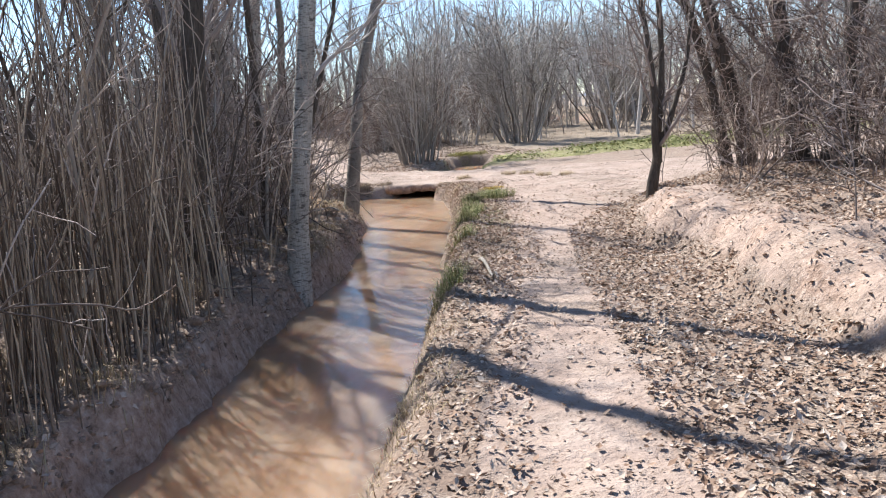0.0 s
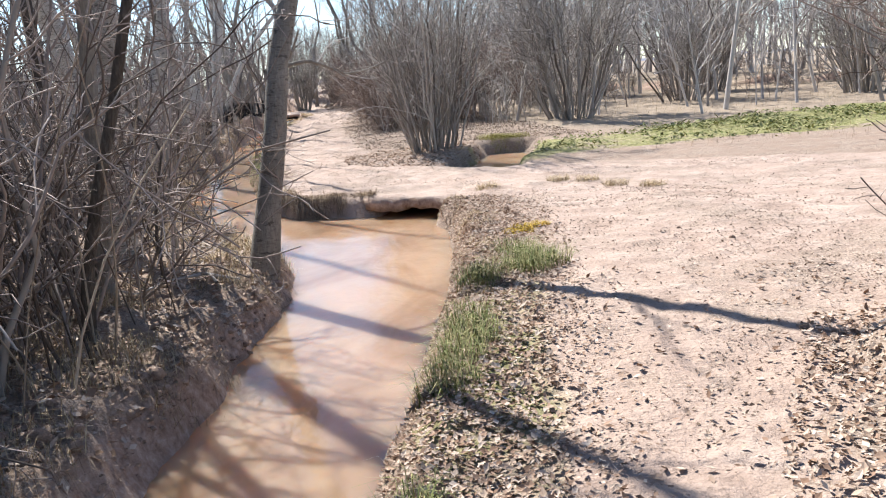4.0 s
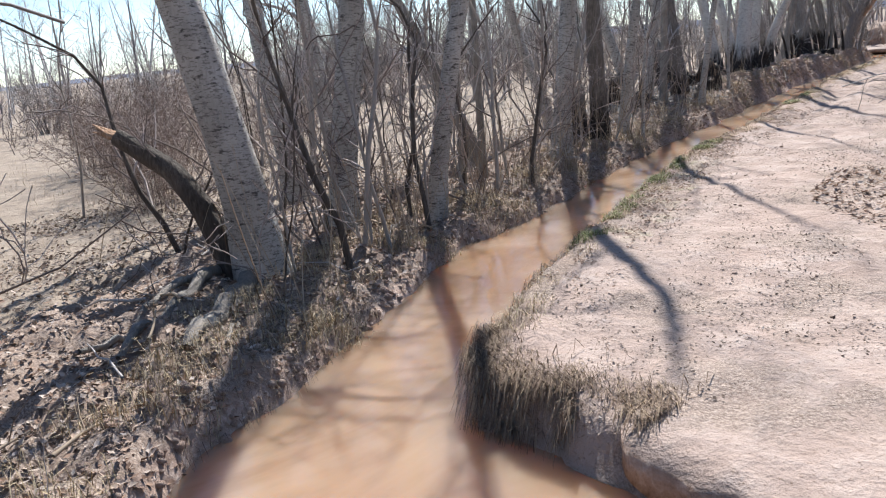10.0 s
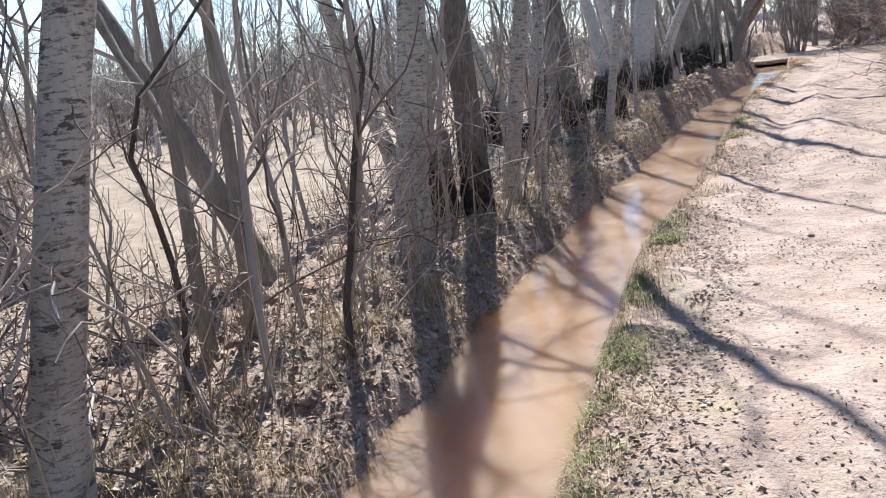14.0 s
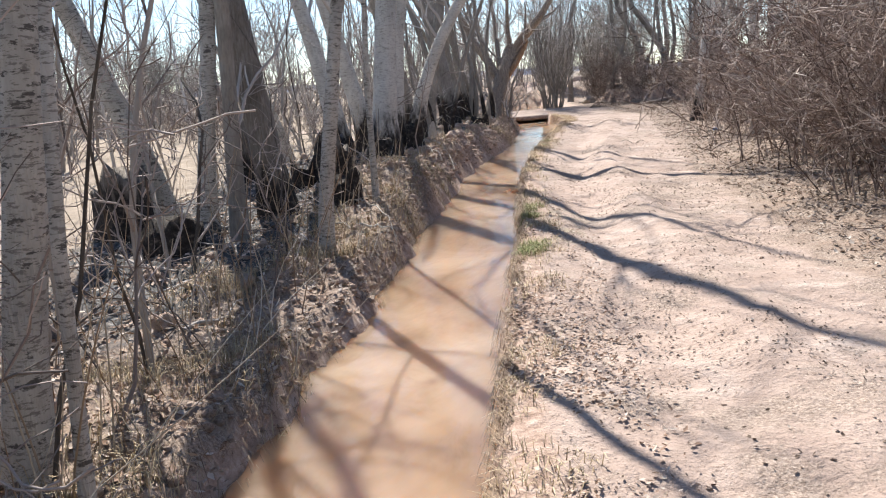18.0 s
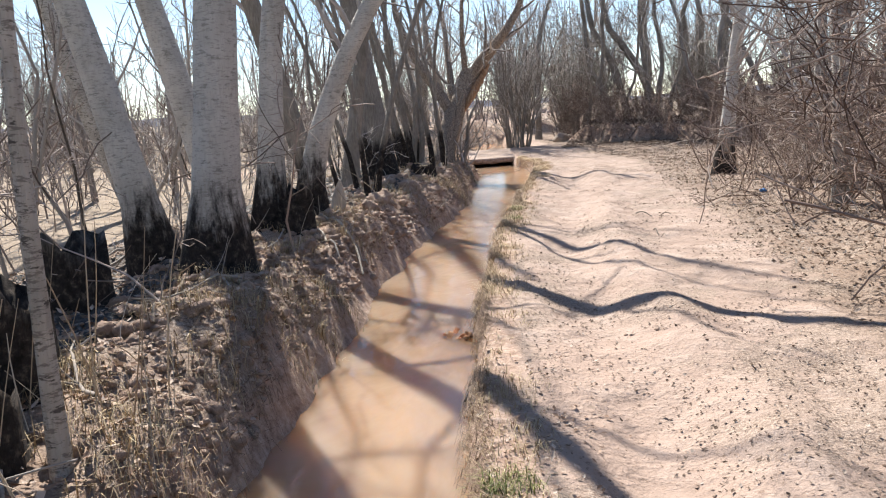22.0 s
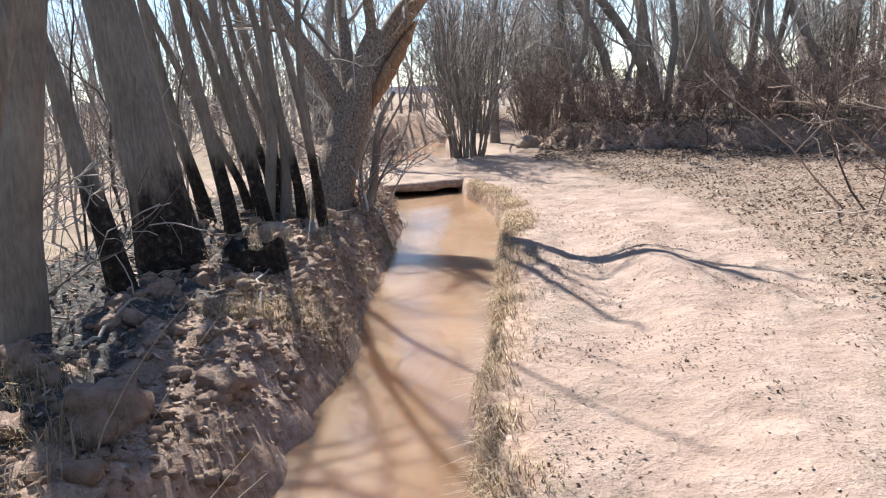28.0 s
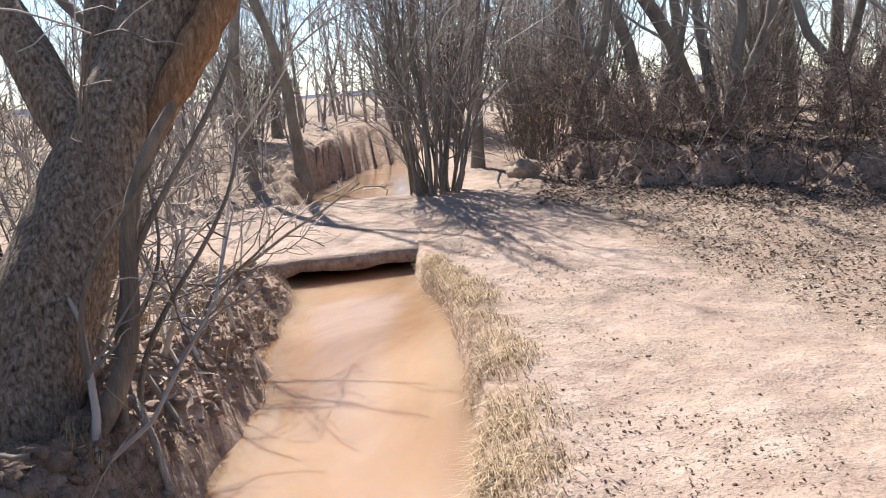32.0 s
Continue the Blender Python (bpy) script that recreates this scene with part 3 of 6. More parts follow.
# ---- ground, one sheet to the horizon ----
def spaced(fine_a, fine_b, step, far, grow=1.14):
    right, s = [fine_b], step
    while right[-1] < fine_b + far:
        s *= grow
        right.append(right[-1] + s)
    left, s = [fine_a], step
    while left[-1] > fine_a - far:
        s *= grow
        left.append(left[-1] - s)
    return np.concatenate([left[::-1], np.arange(fine_a + step, fine_b - step / 2, step), right])


def build_ground():
    ys = spaced(0.5, 56, 0.07, 900)
    us = spaced(-3.6, 4.4, 0.055, 900)
    centre = 0.5 * (left_edge(ys) + np.interp(ys, RIGHT_Y[:9] + RIGHT_Y[11:], RIGHT_X[:9] + RIGHT_X[11:]))
    centre = np.convolve(np.pad(centre, 12, mode="edge"), np.ones(25) / 25, "valid")
    X = centre[:, None] + us[None]
    Y = np.repeat(ys[:, None], len(us), 1)
    z, sand, green, field, cut, ash = terrain(X, Y)
    verts = np.stack([X, Y, z], -1).reshape(-1, 3)
    idx = np.arange(X.size).reshape(X.shape)
    faces = np.stack([idx[:-1, :-1], idx[:-1, 1:], idx[1:, 1:], idx[1:, :-1]], -1).reshape(-1, 4)
    me = mesh_from("ground", verts, faces, M_GROUND)
    for key, values in (("sand", sand), ("green", green), ("field", field), ("cut", cut), ("ash", ash)):
        me.attributes.new(key, "FLOAT", "POINT").data.foreach_set("value", values.astype(np.float32).ravel())
    tagged(new("ground", me), "pale sandy path, leaf litter and dry field", "ground", kind="structure")


def build_water():
    ys = np.arange(-30, 80, 0.12)
    us = np.linspace(0, 1, 14)
    xl = left_edge(ys) - 0.5
    xr = np.where((ys > 15.6) & (ys < 17.6), 0.1, right_edge(ys) + 0.4)
    X = xl[:, None] + (xr - xl)[:, None] * us[None]
    Y = np.repeat(ys[:, None], len(us), 1)
    Z = np.repeat(water_level(ys)[:, None], len(us), 1)
    idx = np.arange(X.size).reshape(X.shape)
    faces = np.stack([idx[:-1, :-1], idx[:-1, 1:], idx[1:, 1:], idx[1:, :-1]], -1).reshape(-1, 4)
    tagged(new("water", mesh_from("water", np.stack([X, Y, Z], -1).reshape(-1, 3), faces, M_WATER)), "still muddy brown water in an irrigation ditch", "water", kind="structure")
    for nm, cx, cy, rx, ry, zz, lab in (("pool_water", 0.5, 21.6, 1.2, 2.6, -0.2, "shallow muddy side pool reflecting the sky"), ("puddle_water", -6.2, 14.55, 2.6, 0.6, -0.20, "thin sheet of seep water in a side ditch")):
        a = np.linspace(0, 2 * math.pi, 40, endpoint=False)
        v = np.concatenate([[[cx, cy, zz]], np.stack([cx + rx * np.cos(a), cy + ry * np.sin(a), np.full(40, zz)], -1)])
        f = np.stack([np.zeros(40, int), 1 + np.arange(40), 1 + (np.arange(40) + 1) % 40], -1)
        tagged(new(nm, mesh_from(nm, v, f, M_WATER)), lab, "water", kind="structure")


build_ground()
build_water()


# ---- the two crossings ----
def earth_slab(name, label, corners, top, thick, seed):
    """A worn slab of packed earth over a culvert: corners front left, front right, back right, back left."""
    rng = np.random.default_rng(seed)
    nu, nv = 26, 16
    c = np.array(corners, float)
    u, v = np.meshgrid(np.linspace(0, 1, nu), np.linspace(0, 1, nv))
    xy = (c[0] * ((1 - u) * (1 - v))[..., None] + c[1] * (u * (1 - v))[..., None] + c[2] * (u * v)[..., None] + c[3] * ((1 - u) * v)[..., None])
    wear = (fractal(xy[..., 0], xy[..., 1], 3.0) - 0.5) * 0.10
    front = np.exp(-v * nv / 1.2)
    xy = xy + front[..., None] * ((fractal(xy[..., 0] * 3, xy[..., 1] * 3, 2.0) - 0.5) * 0.16)[..., None]
    edge = np.maximum(smooth(0.12, 0.0, u), np.maximum(smooth(0.86, 1.0, u), smooth(0.6, 1.0, v)))
    if top is None:
        level = path_surface(xy[..., 0], xy[..., 1]) + 0.006 + wear * 0.2
        up = level - 0.02 * front - 0.03 * edge * (1 - front)
        down = level - thick + wear * 1.4
    else:
        up = top + wear * 0.4 - 0.03 * front - 0.05 * edge * (1 - front)
        down = top - thick + wear * 1.4
    V = np.concatenate([np.dstack([xy, up]).reshape(-1, 3), np.dstack([xy, down]).reshape(-1, 3)])
    idx = np.arange(nu * nv).reshape(nv, nu)
    quads = np.stack([idx[:-1, :-1], idx[:-1, 1:], idx[1:, 1:], idx[1:, :-1]], -1).reshape(-1, 4)
    low = quads[:, ::-1] + nu * nv
    loop = np.concatenate([idx[0, :], idx[1:, -1], idx[-1, -2::-1], idx[-2:0:-1, 0]])
    nxt = np.roll(loop, -1)
    rim = np.stack([loop, loop + nu * nv, nxt + nu * nv, nxt], -1)
    me = mesh_from(name, V, np.concatenate([quads, low, rim]), M_GROUND)
    under = np.concatenate([np.where(v.ravel() < 0.05, 0.6, 0.0), np.ones(nu * nv)])
    for key, value in (("sand", 1.0), ("green", 0.0), ("field", 0.0), ("cut", under)):
        me.attributes.new(key, "FLOAT", "POINT").data.foreach_set("value", (np.zeros(len(V)) + value).astype(np.float32))
    ob = tagged(new(name, me), label, "bridge", kind="structure")
    return ob


earth_slab("culvert_crossing", "low packed-earth crossing over a dark culvert mouth", [(-1.26, 16.25), (-0.12, 15.9), (0.2, 18.0), (-1.6, 18.2)], None, 0.17, 3)
earth_slab("ditch_crossing", "packed-earth footbridge slab over the muddy ditch", [(-11.35, 48.85), (-9.6, 49.9), (-9.9, 52.2), (-12.2, 51.6)], 0.165, 0.15, 4)


# ---- trees on the left bank ----
POPLAR = "pale poplar trunk with dark cross marks, leafless"
GREY = "slim grey-barked bare tree on the ditch bank"
CHAR = "pale poplar with a fire-blackened base, leafless"
BANK = "trees along the ditch"
for args in (
    # x, y, diameter, height, lean, bark, seed, bend, limbs, label
    (-2.25, 7.10, 0.22, 7.5, (0.06, 0.02), M_DARK, 11, (0.02, 0), 14, "dark-barked bare tree in the thicket"),
    (-1.46, 7.40, 0.18, 8.0, (0.125, 0.01), M_POPLAR, 12, (0.0, 0), 14, "pale leaning poplar beside the ditch"),
    (-3.15, 13.40, 0.24, 8.0, (0.07, 0.0), M_POPLAR, 16, (0, 0), 12, "grey-white poplar among dark branches"),
    (-1.56, 12.47, 0.195, 8.5, (0.225, 0.25), M_POPLAR_SHADED, 13, (0.0, 0), 12, "pale poplar with dark cross marks above the ditch"),
    (-5.00, 17.10, 0.34, 9.0, (-0.035, -0.09), M_POPLAR, 14, (-0.11, -0.22), 12, "pale poplar leaning away over the field"),
    (-5.92, 18.58, 0.27, 9.0, (0.07, 0.10), M_POPLAR, 15, (0, 0), 12, POPLAR),
    (-5.35, 19.28, 0.18, 8.0, (0.11, 0.18), M_POPLAR, 18, (0, 0), 12, "pale poplar close above the ditch, cross-marked bark"),
    (-7.74, 19.34, 0.24, 8.5, (-0.06, -0.07), M_POPLAR, 19, (0, 0), 12, "pale poplar at the field's edge"),
    (-9.40, 21.36, 0.25, 8.0, (-0.07, -0.12), M_POPLAR, 20, (0, 0), 12, POPLAR),
    (-7.24, 22.16, 0.18, 6.0, (-0.29, -0.33), M_GREY, 21, (0.05, 0.05), 12, "grey trunk leaning far over the field"),
    (-6.36, 20.81, 0.08, 6.0, (0.0, 0.0), M_GREY, 65, (0, 0), 12, "thin grey bare tree on the bank"),
    (-6.30, 21.10, 0.09, 6.0, (0.02, 0.02), M_GREY, 66, (0, 0), 12, "thin grey bare tree on the bank"),
    (-6.51, 22.95, 0.24, 8.5, (0.08, 0.07), M_POPLAR, 22, (0, 0), 12, POPLAR),
    (-6.75, 24.30, 0.26, 8.0, (-0.01, -0.01), M_DARK_CHAR, 23, (0, 0), 12, "dark furrowed tree with a charred foot"),
    (-6.95, 25.15, 0.16, 8.0, (0.14, 0.12), M_POPLAR, 24, (0, 0), 12, POPLAR),
    (-6.40, 24.90, 0.05, 5.0, (0.06, 0.04), M_POPLAR, 25, (0, 0), 10, "thin pale young stem on the bank"),
    (-8.60, 25.60, 0.19, 7.5, (-0.21, -0.24), M_POPLAR, 26, (0, 0), 10, "pale poplar leaning over the field"),
    (-8.52, 25.61, 0.13, 6.5, (0.2, 0.22), M_GREY, 67, (0, 0), 10, "grey leaning bare tree"),
    (-8.51, 29.19, 0.15, 7.0, (0.03, 0.02), M_GREY, 27, (0, 0), 12, GREY),
    (-7.45, 28.75, 0.12, 7.0, (0.11, 0.07), M_POPLAR, 28, (0, 0), 10, "slender pale young poplar on the bank"),
    (-8.50, 29.95, 0.29, 8.0, (-0.10, -0.07), M_GREY_CHAR, 29, (-0.02, 0), 10, "dark leaning tree blackened by fire"),
    (-9.00, 29.40, 0.16, 8.0, (0.09, 0.08), M_POPLAR, 30, (0, 0), 10, POPLAR),
    (-7.72, 30.50, 0.065, 6.0, (0.0, 0.0), M_POPLAR, 98, (0, 0), 10, "slender pale young poplar on the bank"),
    (-9.62, 29.75, 0.22, 7.0, (-0.24, -0.21), M_POPLAR, 68, (0, 0), 10, "pale poplar leaning over the field"),
    (-9.55, 33.75, 0.25, 8.5, (-0.19, -0.05), M_POPLAR_CHAR, 32, (0, 0), 10, "pale leaning poplar with a fire-blackened base"),
    (-8.82, 33.35, 0.32, 9.5, (0.08, 0.06), M_POPLAR_CHAR, 33, (0, 0), 12, "stout pale poplar with a fire-blackened base"),
    (-9.82, 35.30, 0.27, 8.0, (-0.27, -0.08), M_POPLAR_CHAR, 97, (0.05, 0), 10, "pale poplar leaning away from the ditch, foot burnt black"),
    (-9.50, 35.45, 0.25, 9.0, (0.09, 0.06), M_POPLAR_CHAR, 34, (0, 0), 12, CHAR),
    (-9.38, 36.10, 0.23, 6.5, (0.06, 0.03), M_POPLAR_CHAR, 35, (0.75, 0.2), 10, "pale poplar bending over the ditch, base burnt black"),
    (-9.62, 37.0, 0.25, 8.5, (-0.26, -0.05), M_BURNT, 36, (0, 0), 9, "dark leaning stem with burnt bark"),
    (-13.12, 38.40, 0.27, 8.0, (-0.23, -0.19), M_POPLAR, 69, (0, 0), 10, "pale poplar leaning over the field"),
    (-15.15, 41.21, 0.28, 8.0, (-0.17, -0.14), M_POPLAR, 70, (0, 0), 10, "pale poplar leaning over the field"),
    (-10.70, 40.35, 0.24, 8.5, (0.18, 0.05), M_GREY, 37, (0, 0), 9, "smooth grey trunk on the spoil bank"),
    (-10.70, 42.15, 0.43, 9.5, (-0.13, -0.03), M_BURNT, 38, (0, 0), 9, "stout dark trunk blackened by fire"),
):
    px, py, dia, height, lean, bark, seed, bend, limbs, label = args
    tree = make_tree("poplar_tree" if bark in (M_POPLAR, M_POPLAR_CHAR, M_POPLAR_SHADED) else "bare_tree", label, px, py, dia, height, lean, bark, seed, bend, limbs - 4, group=BANK, wander=0.032,
              first=0.12 if bark in (M_GREY, M_DARK) else 0.2, flare=1.15 if bark is M_POPLAR_CHAR else 0.85 if bark is M_GREY_CHAR else 0.5, twig_mat=M_TWIG if bark in (M_POPLAR, M_POPLAR_CHAR, M_POPLAR_SHADED, M_BURNT, M_GREY) else M_TWIG_RED)

low_branch = np.array([(-1.42, 12.80, 1.66), (-1.24, 12.92, 1.70), (-1.10, 13.05, 1.73), (-0.95, 13.30, 1.66), (-0.90, 13.60, 1.60), (-0.72, 13.85, 1.63), (-0.50, 14.00, 1.72)])
twig_rng = np.random.default_rng(63)
t = np.linspace(0, 1, 18)
P = np.stack([np.interp(t, np.linspace(0, 1, 7), low_branch[:, a]) for a in range(3)], -1)
R = np.linspace(0.02, 0.006, 18)
limb = thing("hanging_branch", "bare crooked branch reaching from the poplar over the ditch", "branch", -1.42, 12.80, 1.66)
P = P - P[0]
B, S = sprout(twig_rng, P[None], R[None], 9, 0.25, 0.98, 0.45, 0.6, 0.12, 0.2, 6, 0.5)
part("stem", mesh_from("stem", *tubes(P[None], R[None], 8), M_GREY), limb)
part("crown", mesh_from("crown", *joined([tubes(B, S, 4), tubes(*sprout(twig_rng, B, S, 4, 0.2, 0.95, 0.16, 0.6, 0.1, 0.2, 4, 0.6), 3)]), M_TWIG), limb, "fine leafless twigs")

for k, (px, py, dia, lx, ly, bark) in enumerate(((-2.75, 9.5, 0.17, -0.02, 0.0, M_GREY), (-2.86, 10.6, 0.17, 0.01, 0.02, M_GREY), (-3.44, 11.4, 0.16, 0.0, 0.0, M_DARK), (-2.10, 9.3, 0.09, 0.02, 0.03, M_DARK),
                                                (-2.55, 8.3, 0.12, -0.1, 0.0, M_DARK), (-2.3, 11.3, 0.12, 0.12, 0.05, M_GREY), (-3.2, 12.6, 0.13, -0.1, 0.1, M_DARK),
                                                (-2.0, 10.4, 0.07, 0.2, 0.0, M_DARK), (-3.6, 8.9, 0.15, 0.05, 0.0, M_GREY), (-4.2, 10.2, 0.18, -0.05, 0.0, M_GREY))):
    make_tree("bare_tree", "slim dark bare tree crowding the ditch-side thicket", px, py, dia, 6.5, (lx, ly), bark, 230 + k, (0, 0), 11, 6, 5, 0.1, M_TWIG_RED, group=BANK, wander=0.07, limb_len=0.24)

# leaning burnt stems between the poplars and the big willow
row = np.random.default_rng(5)
for k, (px, py, dia, lx, ly) in enumerate(((-11.1, 44.8, 0.17, -0.31, -0.15), (-10.9, 44.7, 0.15, -0.21, -0.09), (-10.8, 44.2, 0.16, -0.22, -0.1), (-10.4, 44.1, 0.15, -0.05, -0.02),
                                            (-10.0, 43.6, 0.12, -0.07, -0.03), (-11.4, 44.1, 0.20, -0.25, -0.19),
                                            (-11.3, 44.95, 0.14, -0.31, -0.19), (-10.1, 43.8, 0.13, -0.02, -0.01), (-9.8, 38.0, 0.08, -0.13, -0.08), (-9.5, 38.2, 0.11, -0.10, -0.05),
                                            (-9.65, 38.7, 0.14, 0.22, 0.11), (-10.8, 43.4, 0.2, -0.14, -0.06), (-11.6, 46.4, 0.2, -0.21, -0.08),
                                            (-10.2, 39.6, 0.10, -0.2, -0.1), (-10.5, 41.2, 0.22, -0.27, -0.06), (-10.9, 44.9, 0.13, -0.12, -0.03), (-10.75, 43.9, 0.12, -0.17, -0.04))):
    make_tree("charred_stem", "slim leaning stem, lower bark burnt black", px, py, dia * 0.64, row.uniform(5.5, 7.5), (lx, ly), M_BURNT, 100 + k, (0.03, 0), 5, 3, 3, 0.35, M_TWIG_RED, group="burnt stems", wander=0.09)


def big_willow():
    """The thick willow at the second crossing: short leaning bole, four limbs, a torn limb with bare wood."""
    rng = np.random.default_rng(61)
    tree = thing("willow_tree", "old furrowed willow with a torn limb of orange wood", "tree", -10.50, 44.95, group=BANK)
    t = np.linspace(0, 1, 70)
    knots = np.array([(0, 0, -0.25), (0.02, 0.02, 0.05), (0.06, 0.18, 0.35), (0.12, 0.38, 0.68), (0.18, 0.60, 1.02), (0.26, 0.78, 1.32), (0.38, 0.98, 1.66), (0.52, 1.08, 1.95)])
    P = np.stack([np.interp(t, np.linspace(0, 1, 8), knots[:, k]) for k in range(3)], -1)
    for k in range(4):
        P[1:-1] = (P[:-2] + P[1:-1] * 2 + P[2:]) / 4
    R = 0.235 * (1 - 0.15 * t) + 0.17 * np.exp(-t * 8) + 0.025 * np.exp(-((t - 0.95) / 0.12) ** 2)
    v, f = tubes(P[None], R[None], 60)
    axis = np.repeat(P, 60, 0)
    a = np.tile(np.arange(60) / 60, 70)
    crack = fractal(a * 14, np.repeat(t, 60) * 9, 1.0, 3) - 0.5
    seam = np.abs(np.sin(a * 2 * math.pi * 3 + np.repeat(t, 60) * 3))
    v = axis + (v - axis) * (1 + 0.16 * crack + 0.05 * seam - 0.03)[:, None]
    part("trunk", mesh_from("trunk", v, f, M_WILLOW), tree)
    P, t = P[::5], np.linspace(0, 1, 14)
    stems, radii = [], []
    for way, length, r in (((0.85, 0.1, 0.65), 2.8, 0.16), ((-0.62, 0.1, 0.9), 4.2, 0.13), ((-0.2, 0.35, 1.0), 4.5, 0.09), ((0.15, -0.3, 1.0), 3.6, 0.07)):
        Q = np.zeros((14, 3))
        Q[0] = P[-2] if way[0] > 0 else P[8]
        w = unit(np.array(way, float))
        for j in range(1, 14):
            w = unit(w + rng.normal(size=3) * 0.09 + np.array([0, 0, 0.05]))
            Q[j] = Q[j - 1] + w * length / 13
        stems.append(Q)
        radii.append(r * np.linspace(1, 0.2, 14))
    for k in range(4):
        part("limb", mesh_from("limb", *tubes(np.array(stems[k:k + 1]), np.array(radii[k:k + 1]), 12), M_WILLOW), tree)
    Q = np.stack([0.30 + 0.62 * t, 0.62 + 0.36 * t, 0.98 + 1.1 * t], -1)
    part("torn_wood", mesh_from("torn_wood", *tubes(Q[None], (0.085 * np.sin(0.25 + 2.6 * t) * (1 + 0.2 * np.sin(t * 40)))[None], 9), M_WOOD), tree, "strip of bare torn orange wood")
    for k, (bx, by, lx, h) in enumerate(((0.30, -0.1, 0.55, 1.5), (0.36, -0.2, 0.32, 1.25), (0.42, 0.0, 0.50, 1.7), (0.50, 0.2, 0.35, 1.4), (0.34, 0.1, 0.2, 1.2), (-0.36, -0.5, -0.25, 3.2), (-0.28, -0.45, -0.30, 3.4))):
        Q = np.stack([bx + lx * t + 0.08 * np.sin(t * 6 + k), by + 0.35 * t + 0.06 * np.sin(t * 5 + k), -0.2 + h * t], -1)
        part("sucker", mesh_from("sucker", *tubes(Q[None], (((0.055, 0.018, 0.022, 0.016, 0.014, 0.07, 0.065)[k]) * (1 - 0.6 * t))[None], 9), M_GREY), tree)
    B, S = sprout(rng, np.array(stems), np.array(radii), 6, 0.15, 0.98, 1.4, 0.55, 0.15, 0.15, 8, 0.4)
    C, U = sprout(rng, B, S, 5, 0.1, 0.95, 0.8, 0.6, 0.1, 0.2, 6, 0.55)
    D = sprout(rng, C, U, 4, 0.1, 0.95, 0.35, 0.6, 0.05, 0.25, 4, 0.6)
    part("crown", mesh_from("crown", *joined([tubes(B, S, 5), tubes(C, U, 4), tubes(*D, 3)]), M_TWIG), tree, "crown of fine leafless twigs")


def broken_trunk():
    """The snapped, curved dead trunk that shares its foot with the leaning poplar."""
    rng = np.random.default_rng(62)
    tree = thing("broken_trunk", "snapped dead trunk curving out beside the leaning poplar", "tree stump", -5.30, 16.96)
    knots = np.array([(0.08, 0.06, -0.25), (0.06, 0.04, 0.05), (-0.04, -0.03, 0.35), (-0.14, -0.11, 0.65), (-0.28, -0.2, 0.9), (-0.46, -0.33, 1.06), (-0.62, -0.45, 1.2)])
    t = np.linspace(0, 1, 40)
    P = np.stack([np.interp(t, np.linspace(0, 1, 7), knots[:, k]) for k in range(3)], -1)
    for k in range(3):
        P[1:-1] = (P[:-2] + P[1:-1] * 2 + P[2:]) / 4
    R = 0.115 * (1 - 0.42 * t) + 0.06 * np.exp(-t * 6)
    v, f = tubes(P[None], R[None], 28)
    axis, a = np.repeat(P, 28, 0), np.tile(np.arange(28) / 28, 40)
    v = axis + (v - axis) * (1 + 0.35 * (fractal(a * 9, np.repeat(t, 28) * 3, 1.0, 3) - 0.5))[:, None]
    part("bole", mesh_from("bole", v, f, M_DARK), tree)
    for k in range(7):
        a = k * 0.9
        Q = np.stack([P[-1] + np.array([0.04 * math.cos(a), 0.04 * math.sin(a), 0]), P[-1] + np.array([-0.10 - 0.03 * k % 0.1, -0.10, 0.05 + 0.03 * (k % 3)])])
        part("splinter", mesh_from("splinter", *tubes(Q[None], np.array([[0.03, 0.004]]), 5), M_WOOD), tree)
    B, S = sprout(rng, P[None], R[None], 6, 0.4, 0.95, 0.7, 0.7, 0.1, 0.15, 8, 0.09)
    C = sprout(rng, B, S, 6, 0.2, 0.95, 0.4, 0.6, 0.05, 0.2, 5, 0.6)
    tagged(part("twig_mass", mesh_from("twig_mass", *joined([tubes(B, S, 5), tubes(*C, 3)]), M_TWIG_RED), tree), "fine dead twigs", kind="stuff")


def stub(name, label, x, y, dia, height, bark, seed):
    """A short broken or burnt stump with a jagged top."""
    rng = np.random.default_rng(seed)
    n, k = 9, 18
    a = np.linspace(0, 2 * math.pi, k, endpoint=False)
    t = np.linspace(0, 1, n)
    jag = height * (0.85 + 0.22 * np.sin(a * 2 + seed) + 0.12 * np.sin(a * 5 + seed * 2) + 0.1 * rng.random(k))
    r = dia / 2 * (1 + 0.5 * np.exp(-t * 5))[:, None] * (1 + 0.14 * np.sin(a * 3 + seed) + rng.normal(size=k) * 0.05)[None]
    V = np.stack([r * np.cos(a), r * np.sin(a), -0.15 + (jag[None] + 0.15) * t[:, None]], -1)
    inner = V[-1] * np.array([0.55, 0.55, 1.0]) - np.array([0, 0, 0.12])
    V = np.concatenate([V.reshape(-1, 3), inner])
    idx = np.arange((n + 1) * k).reshape(n + 1, k)
    nxt = np.roll(idx, -1, 1)
    F = np.stack([idx[:-1], nxt[:-1], nxt[1:], idx[1:]], -1).reshape(-1, 4)
    F = np.concatenate([F, np.stack([idx[-1, 0:k - 3:2], idx[-1, 1:k - 2:2], idx[-1, 2:k - 1:2], np.full(len(idx[-1, 0:k - 3:2]), idx[-1, k - 1])], -1)])
    ob = tagged(new(name, mesh_from(name, V, F, bark)), label, "tree stump")
    ob.matrix_basis = pose(x, y, ground_z(x, y))
    return ob


